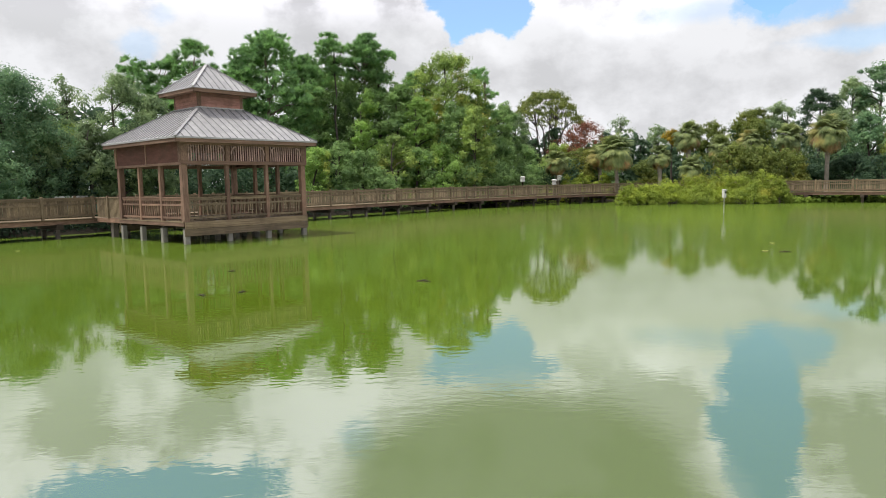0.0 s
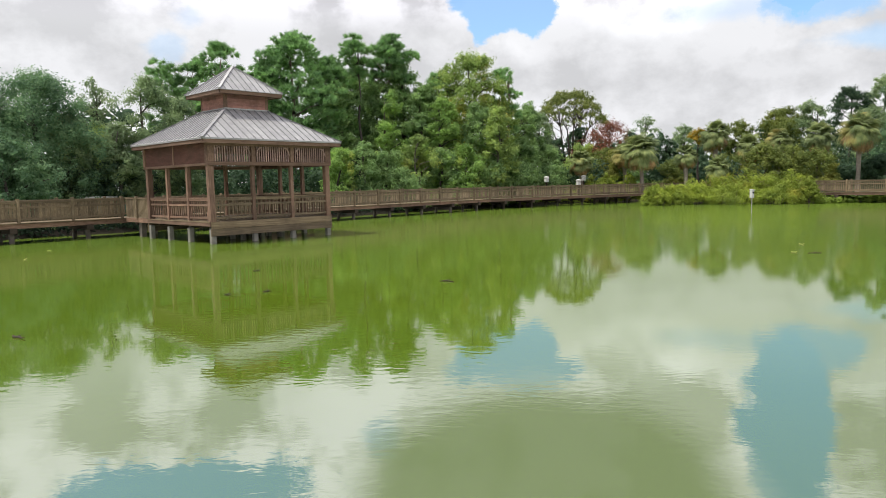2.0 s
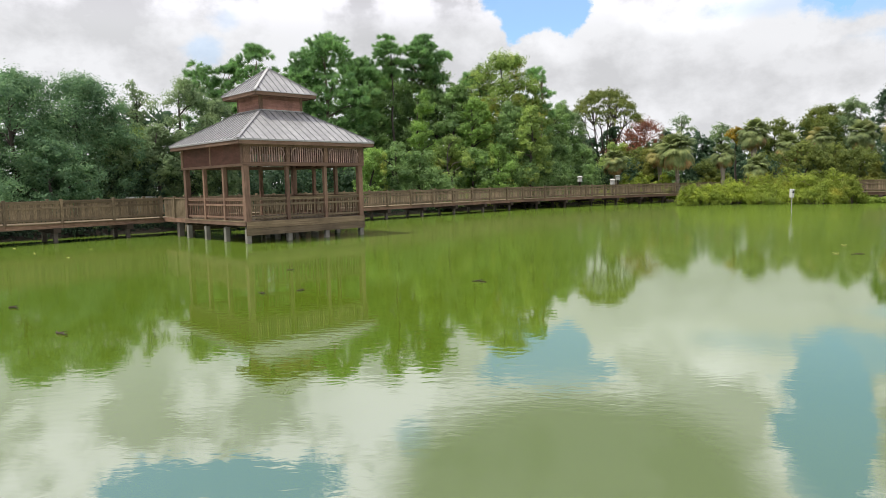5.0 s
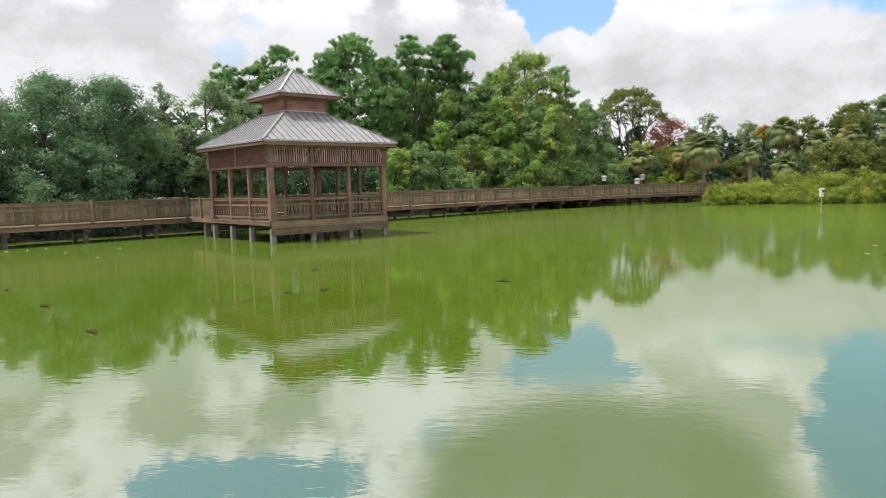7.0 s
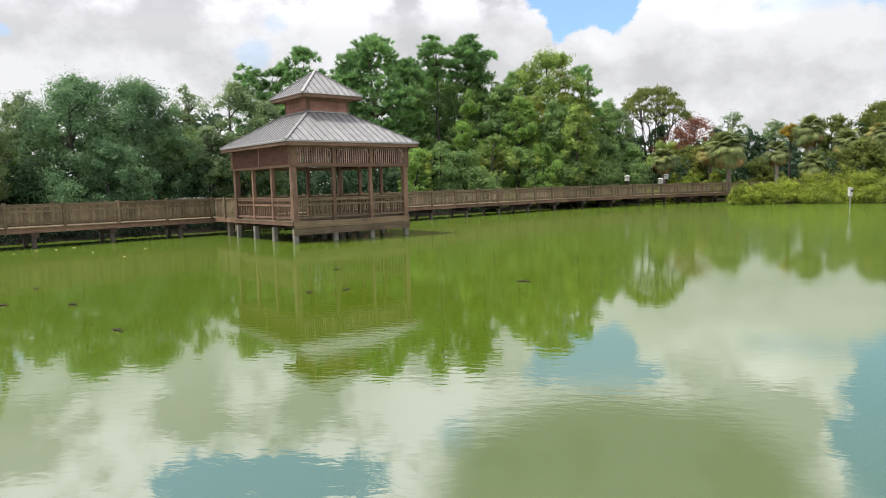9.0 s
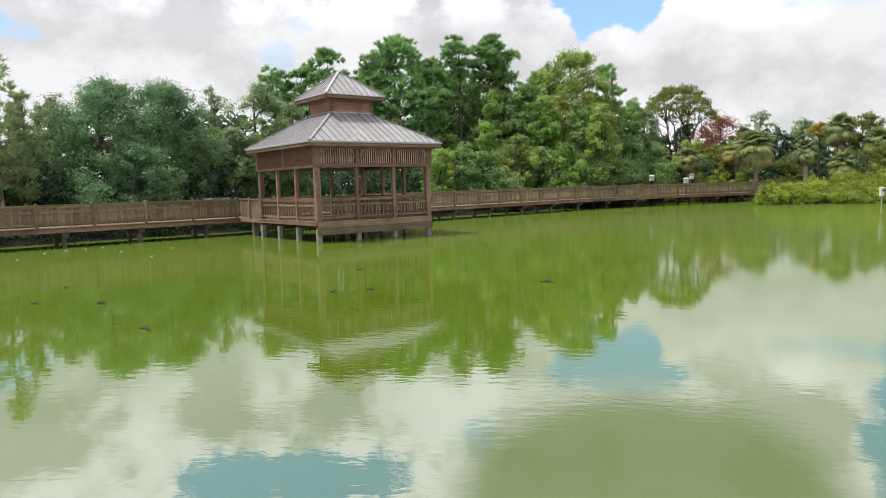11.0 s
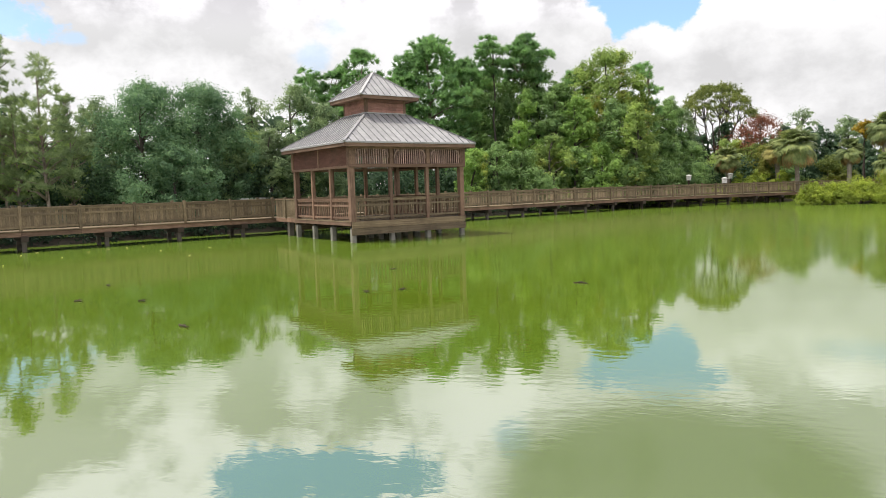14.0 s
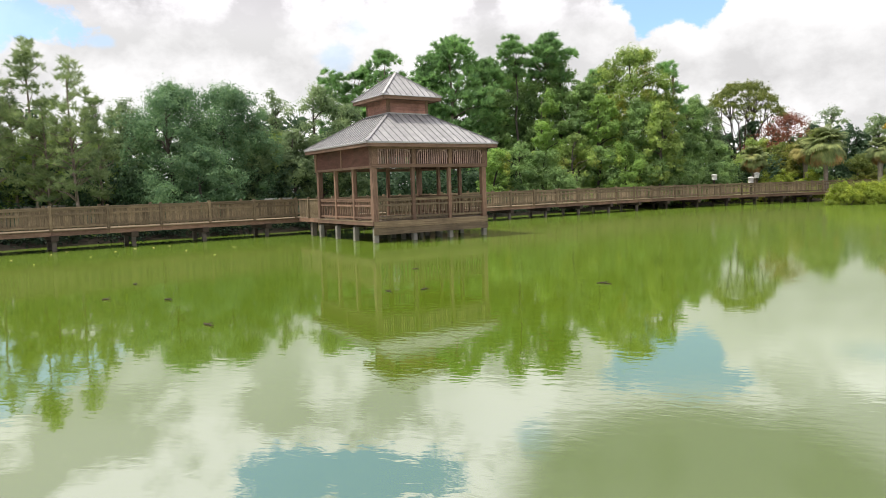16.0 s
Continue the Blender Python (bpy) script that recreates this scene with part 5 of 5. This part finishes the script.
shrub("willow_shrub", 24.02, 65.22, 0.05, 2.16, 1.73, 1.89, L_BUSH, "bright yellow-green willow shrub growing out over the water", 120, clumps=84, per=130, size=0.15, slim=0.45)
shrub("willow_shrub", 27.65, 63.76, 0.05, 2.11, 1.69, 1.82, L_BUSH, "bright yellow-green willow shrub growing out over the water", 121, clumps=84, per=130, size=0.15, slim=0.45)
shrub("leafy_shrub", 13.20, 77.00, 0.35, 1.50, 1.10, 2.85, L_BUSH, "light green leafy shrub behind the boardwalk", 122, clumps=40, per=110, size=0.26)
shrub("leafy_shrub", 15.10, 77.60, 0.35, 1.65, 1.10, 2.95, L_BUSH, "light green leafy shrub behind the boardwalk", 123, clumps=40, per=110, size=0.26)
shrub("leafy_shrub", 16.80, 77.70, 0.35, 1.20, 0.90, 2.70, L_BUSH, "light green leafy shrub behind the boardwalk", 124, clumps=40, per=110, size=0.26)
shrub("marsh_plants", 32.60, 64.20, 0.1, 1.59, 1.00, 0.36, L_REED, "low green marsh plants at the foot of the bank", 125, clumps=40, per=90, size=0.25)
shrub("marsh_plants", 35.51, 63.78, 0.1, 2.10, 1.00, 0.36, L_REED, "low green marsh plants at the foot of the bank", 126, clumps=40, per=90, size=0.25)
shrub("marsh_plants", 37.81, 62.44, 0.1, 2.06, 1.00, 0.35, L_REED, "low green marsh plants at the foot of the bank", 127, clumps=40, per=90, size=0.25)


# undergrowth that closes the wood behind the boardwalk, past counting; its dark colour stands for shade
def thicket(name, path, depth, h, mat, label, seed, density, size):
    rng = np.random.default_rng(seed)
    cs, ns = [], []
    for (x0, y0), (x1, y1) in zip(path, path[1:]):
        ln = math.hypot(x1 - x0, y1 - y0)
        k = max(4, int(ln * density))
        f = rng.random(k)
        nx, ny = -(y1 - y0) / ln, (x1 - x0) / ln
        d = rng.random(k) * depth
        hh = h * (0.6 + 0.5 * rng.random(k))
        z = 0.3 + rng.random(k) ** 0.8 * hh
        cent = np.stack([x0 + (x1 - x0) * f + nx * d, y0 + (y1 - y0) * f + ny * d, z], 1)
        c, nor = puffs_to_leaves(cent, 0.7 + 0.5 * rng.random(k), 70, rng, 0.8)
        cs.append(c)
        ns.append(nor)
    c, nor = np.concatenate(cs), np.concatenate(ns)
    n = len(c)
    me = leaves_mesh(name, c, nor, size * (0.6 + 0.8 * rng.random(n)), size * 0.55 * (0.6 + 0.8 * rng.random(n)), mat, rng)
    tagged(new(name, me), label, "undergrowth", kind="stuff")


thicket("undergrowth", [(-45.7, 20.3), (-38.3, 32.1), (-31.4, 40.2), (-24.9, 46.8), (-15.5, 62.1), (-5.0, 71.8), (5.4, 77.8), (17.0, 80.2)], 4.0, 4.2, L_DARK, "dense undergrowth under the trees behind the boardwalk, coloured dark for the shade", 301, 10, 0.32)
thicket("undergrowth", [(-56.6, 25.2), (-38.2, 48.9), (-29.6, 55.6), (-18.4, 73.7), (0.0, 88.0), (25.2, 100.9), (48.2, 98.9), (61.1, 84.1), (71.9, 69.5)], 6.0, 8.5, L_DARK, "dense undergrowth under the trees behind the boardwalk, coloured dark for the shade", 302, 5, 0.75)
thicket("undergrowth", [(21.3, 85.4), (34.5, 85.3), (45.0, 77.9), (56.6, 67.4), (61.3, 51.4)], 4.0, 4.5, L_DARK, "dense undergrowth under the trees behind the boardwalk, coloured dark for the shade", 303, 7, 0.5)
thicket("bank_plants", [(-42.0, 8.0), (-35.0, 18.6), (-30.9, 26.0), (-25.7, 32.9), (-21.2, 38.3), (-16.5, 45.3), (-11.3, 53.3), (-5.4, 61.8)], 2.2, 0.8, L_BANKSHADE, "low plants on the bank under the boardwalk, coloured near-black for shade", 304, 16, 0.17)
thicket("bank_plants", [(-2.3, 66.5), (3.7, 71.4), (7.9, 75.2), (14.2, 80.8), (18.6, 80.4), (20.4, 76.3)], 1.6, 0.75, L_BUSH, "bright green grass and low plants on the sunlit bank", 305, 18, 0.2)


# ---- small things ----
def bird_box(x, y, top):
    b = thing("bird_box", pose(x, y, 0, 0, 0, 20), "white nest box with dark entrance on a pole in the water", "bird box")
    bm = bmesh.new()
    bmesh.ops.create_cone(bm, cap_ends=True, segments=10, radius1=0.03, radius2=0.03, depth=top + 0.4)
    bmesh.ops.translate(bm, verts=bm.verts, vec=(0, 0, (top - 1.4) / 2))
    part("pole", bm, M_STEEL, b)
    bar("body", b, 0.21, 0.21, 0.50, M_WHITE, pose(0, 0, top - 0.55), 0.01)
    bar("lid", b, 0.26, 0.28, 0.035, M_WHITE, pose(0, -0.03, top - 0.03) @ pose(0, 0, 0, 8), 0.008)
    bm = bmesh.new()
    bmesh.ops.create_cone(bm, cap_ends=True, segments=14, radius1=0.07, radius2=0.07, depth=0.02)
    bmesh.ops.rotate(bm, verts=bm.verts, cent=(0, 0, 0), matrix=Matrix.Rotation(math.pi / 2, 3, "X"))
    bmesh.ops.translate(bm, verts=bm.verts, vec=(0.02, -0.110, top - 0.2))
    part("entrance", bm, M_BLACK, b, "dark entrance hole")


def path_lamp(x, y, top, k=1.0):
    b = thing("path_lamp", pose(x, y, 0.4), "white louvred lamp head with domed cap on a dark post", "lamp", "lamps behind the boardwalk")
    t = top - 0.4
    bar("post", b, 0.14, 0.14, t - 0.5 * k, M_DARKWOOD, pose(0, 0, 0), 0.01)
    for i in range(4):
        bm = bmesh.new()
        bmesh.ops.create_cone(bm, cap_ends=True, segments=16, radius1=0.27 * k, radius2=0.22 * k, depth=0.10 * k)
        bmesh.ops.translate(bm, verts=bm.verts, vec=(0, 0, t - 0.52 * k + i * 0.115 * k))
        part("louvre", bm, M_WHITE, b)
    bm = bmesh.new()
    bmesh.ops.create_uvsphere(bm, u_segments=16, v_segments=8, radius=0.31 * k)
    bmesh.ops.scale(bm, verts=bm.verts, vec=(1, 1, 0.45))
    bmesh.ops.translate(bm, verts=bm.verts, vec=(0, 0, t - 0.1 * k))
    part("cap", bm, M_WHITE, b)


def floating_stick(x, y, length, turn, seed):
    rng = random.Random(seed)
    vs, fs = [], []
    n = 5
    pts = [((i / n - 0.5) * length, rng.uniform(-0.04, 0.04), 0.015 + rng.uniform(-0.01, 0.012)) for i in range(n + 1)]
    tube(vs, fs, pts, [0.008, 0.018, 0.022, 0.019, 0.015, 0.007], 6)
    e = Vector(pts[2])
    tube(vs, fs, [e, e + Vector((0.06, 0.07, 0.025)), e + Vector((0.09, 0.11, 0.02))], [0.01, 0.007, 0.004], 5)
    ob = thing("floating_stick", pose(x, y, 0, 0, 0, turn), "dark wet stick floating on the green water", "stick", "sticks on the pond")
    child("branch", mesh_of("branch", vs, fs, M_DARKWOOD, True), ob)


def floating_leaf(x, y, turn, k):
    """A curled dry leaf on the water, with a stalk."""
    ob = thing("floating_leaf", pose(x, y, 0.006, 0, 0, turn), "pale yellow fallen leaf floating on the green water", "leaf", "fallen leaves on the pond")
    vs, fs = [], []
    for i in range(7):
        f = i / 6
        w = 0.045 * k * math.sin(math.pi * min(f * 0.92 + 0.06, 1.0))
        x0, z0 = (f - 0.5) * 0.16 * k, 0.02 * (2 * f - 1) ** 2
        vs += [(x0, -w, z0 + 0.014), (x0, 0, z0), (x0, w, z0 + 0.014)]
    for i in range(6):
        o = 3 * i
        fs += [(o, o + 3, o + 4, o + 1), (o + 1, o + 4, o + 5, o + 2)]
    child("blade", mesh_of("blade", vs, fs, L_FALLEN, True), ob)
    sv, sf = [], []
    tube(sv, sf, [(-0.08 * k, 0, 0.02), (-0.11 * k, 0.006, 0.03), (-0.13 * k, 0.012, 0.028)], [0.003, 0.0025, 0.002], 5)
    child("stalk", mesh_of("stalk", sv, sf, M_DARKWOOD, True), ob)


def parked_van(x, y, turn):
    """A white van seen in slivers between trunks: body, glazed cabin, wheels, lamps."""
    c = thing("van", pose(x, y, 0.42, 0, 0, turn), "grey parked van with white roof glimpsed between tree trunks", "van", "vans behind the trees")
    k = 1.12

    def loft(name, rows, mat, label=""):
        bm = bmesh.new()
        rings = [[bm.verts.new((px * k, sy * hw * 1.15, pz * k)) for sy in (-1, 1)] for px, hw, pz in rows]
        left, right = [q[0] for q in rings], [q[1] for q in rings]
        bm.faces.new(left)
        bm.faces.new(right[::-1])
        for i in range(len(rows)):
            j = (i + 1) % len(rows)
            bm.faces.new((left[i], right[i], right[j], left[j]))
        bmesh.ops.recalc_face_normals(bm, faces=bm.faces)
        bmesh.ops.bevel(bm, geom=bm.edges[:], offset=0.04, segments=2, affect="EDGES")
        return part(name, bm, mat, c, label)

    loft("body", [(-2.2, 0.86, 0.35), (2.2, 0.86, 0.35), (2.25, 0.84, 0.62), (1.9, 0.84, 0.82), (0.95, 0.86, 0.93), (-1.6, 0.86, 0.97), (-2.2, 0.84, 0.9)], M_DUSTY)
    loft("cabin_glass", [(1.25, 0.80, 0.93), (0.75, 0.70, 1.32), (-2.0, 0.70, 1.33), (-2.18, 0.78, 0.95)], M_GLASSY, "dark tinted window glass")
    loft("roof", [(0.74, 0.70, 1.31), (-2.02, 0.70, 1.32), (-1.95, 0.64, 1.46), (0.6, 0.64, 1.46)], M_WHITE)
    for px in (-1.4, 1.4):
        for py in (-0.84, 0.84):
            bm = bmesh.new()
            bmesh.ops.create_cone(bm, cap_ends=True, segments=18, radius1=0.36, radius2=0.36, depth=0.24)
            bmesh.ops.rotate(bm, verts=bm.verts, cent=(0, 0, 0), matrix=Matrix.Rotation(math.pi / 2, 3, "X"))
            bmesh.ops.translate(bm, verts=bm.verts, vec=(px * k, py * 1.12, 0.36))
            wheel = part("wheel", bm, M_BLACK, c, "black tyre")
            bm = bmesh.new()
            bmesh.ops.create_cone(bm, cap_ends=True, segments=14, radius1=0.19, radius2=0.17, depth=0.22)
            bmesh.ops.rotate(bm, verts=bm.verts, cent=(0, 0, 0), matrix=Matrix.Rotation(math.pi / 2, 3, "X"))
            bmesh.ops.translate(bm, verts=bm.verts, vec=(px * k, py * 1.12, 0.36))
            part("rim", bm, M_STEEL, wheel, "silver rim")
    for py in (-0.6, 0.6):
        bar("headlight", c, 0.06, 0.3, 0.12, M_STEEL, pose(2.2 * k, py * 1.1, 0.62 * k), 0.02)


M_DUSTY = plain("dusty_grey_paint", (0.10, 0.11, 0.12), (0.16, 0.16, 0.16), 0.4)
M_GLASSY = plain("tinted_glass", (0.015, 0.018, 0.02), (0.02, 0.022, 0.025), 0.08)

parked_van(-37.46, 36.06, 50)
parked_van(-37.00, 37.94, 53)
parked_van(-26.25, 47.19, 60)
bird_box(18.87, 47.84, 1.62)
path_lamp(7.04, 69.65, 2.96, 0.9)
path_lamp(10.63, 72.22, 2.62, 0.95)
path_lamp(11.92, 77.08, 3.06, 0.95)
floating_stick(-10.62, 13.40, 0.33, -21, 69)
floating_stick(-7.78, 10.90, 0.45, -30, 77)
floating_stick(-12.28, 13.27, 0.26, -2, 74)
floating_stick(-5.76, 15.16, 0.23, -35, 1)
floating_stick(-4.97, 15.56, 0.23, 33, 60)
floating_stick(-13.52, 15.74, 0.26, -19, 29)
floating_stick(-0.79, 16.87, 0.39, -25, 91)
floating_stick(10.79, 22.22, 0.39, -2, 70)
floating_stick(-6.52, 19.52, 0.23, -2, 81)
floating_leaf(-24.82, 23.83, 120, 0.87)
floating_leaf(-25.22, 25.09, 202, 0.96)
floating_leaf(-22.68, 25.30, 46, 0.76)
floating_leaf(-22.76, 26.66, 205, 0.99)
floating_leaf(-22.19, 27.21, 148, 1.12)
floating_leaf(-21.99, 28.10, 30, 0.84)
floating_leaf(-24.53, 21.59, 274, 0.90)
floating_leaf(-16.47, 23.76, 88, 1.14)
floating_leaf(-21.77, 20.10, 134, 0.83)
floating_leaf(-17.86, 27.31, 13, 1.14)
floating_leaf(-19.27, 25.73, 133, 1.12)
floating_leaf(-21.81, 22.90, 99, 0.81)
floating_leaf(10.24, 22.47, 148, 1.15)
floating_leaf(11.70, 25.10, 321, 1.15)
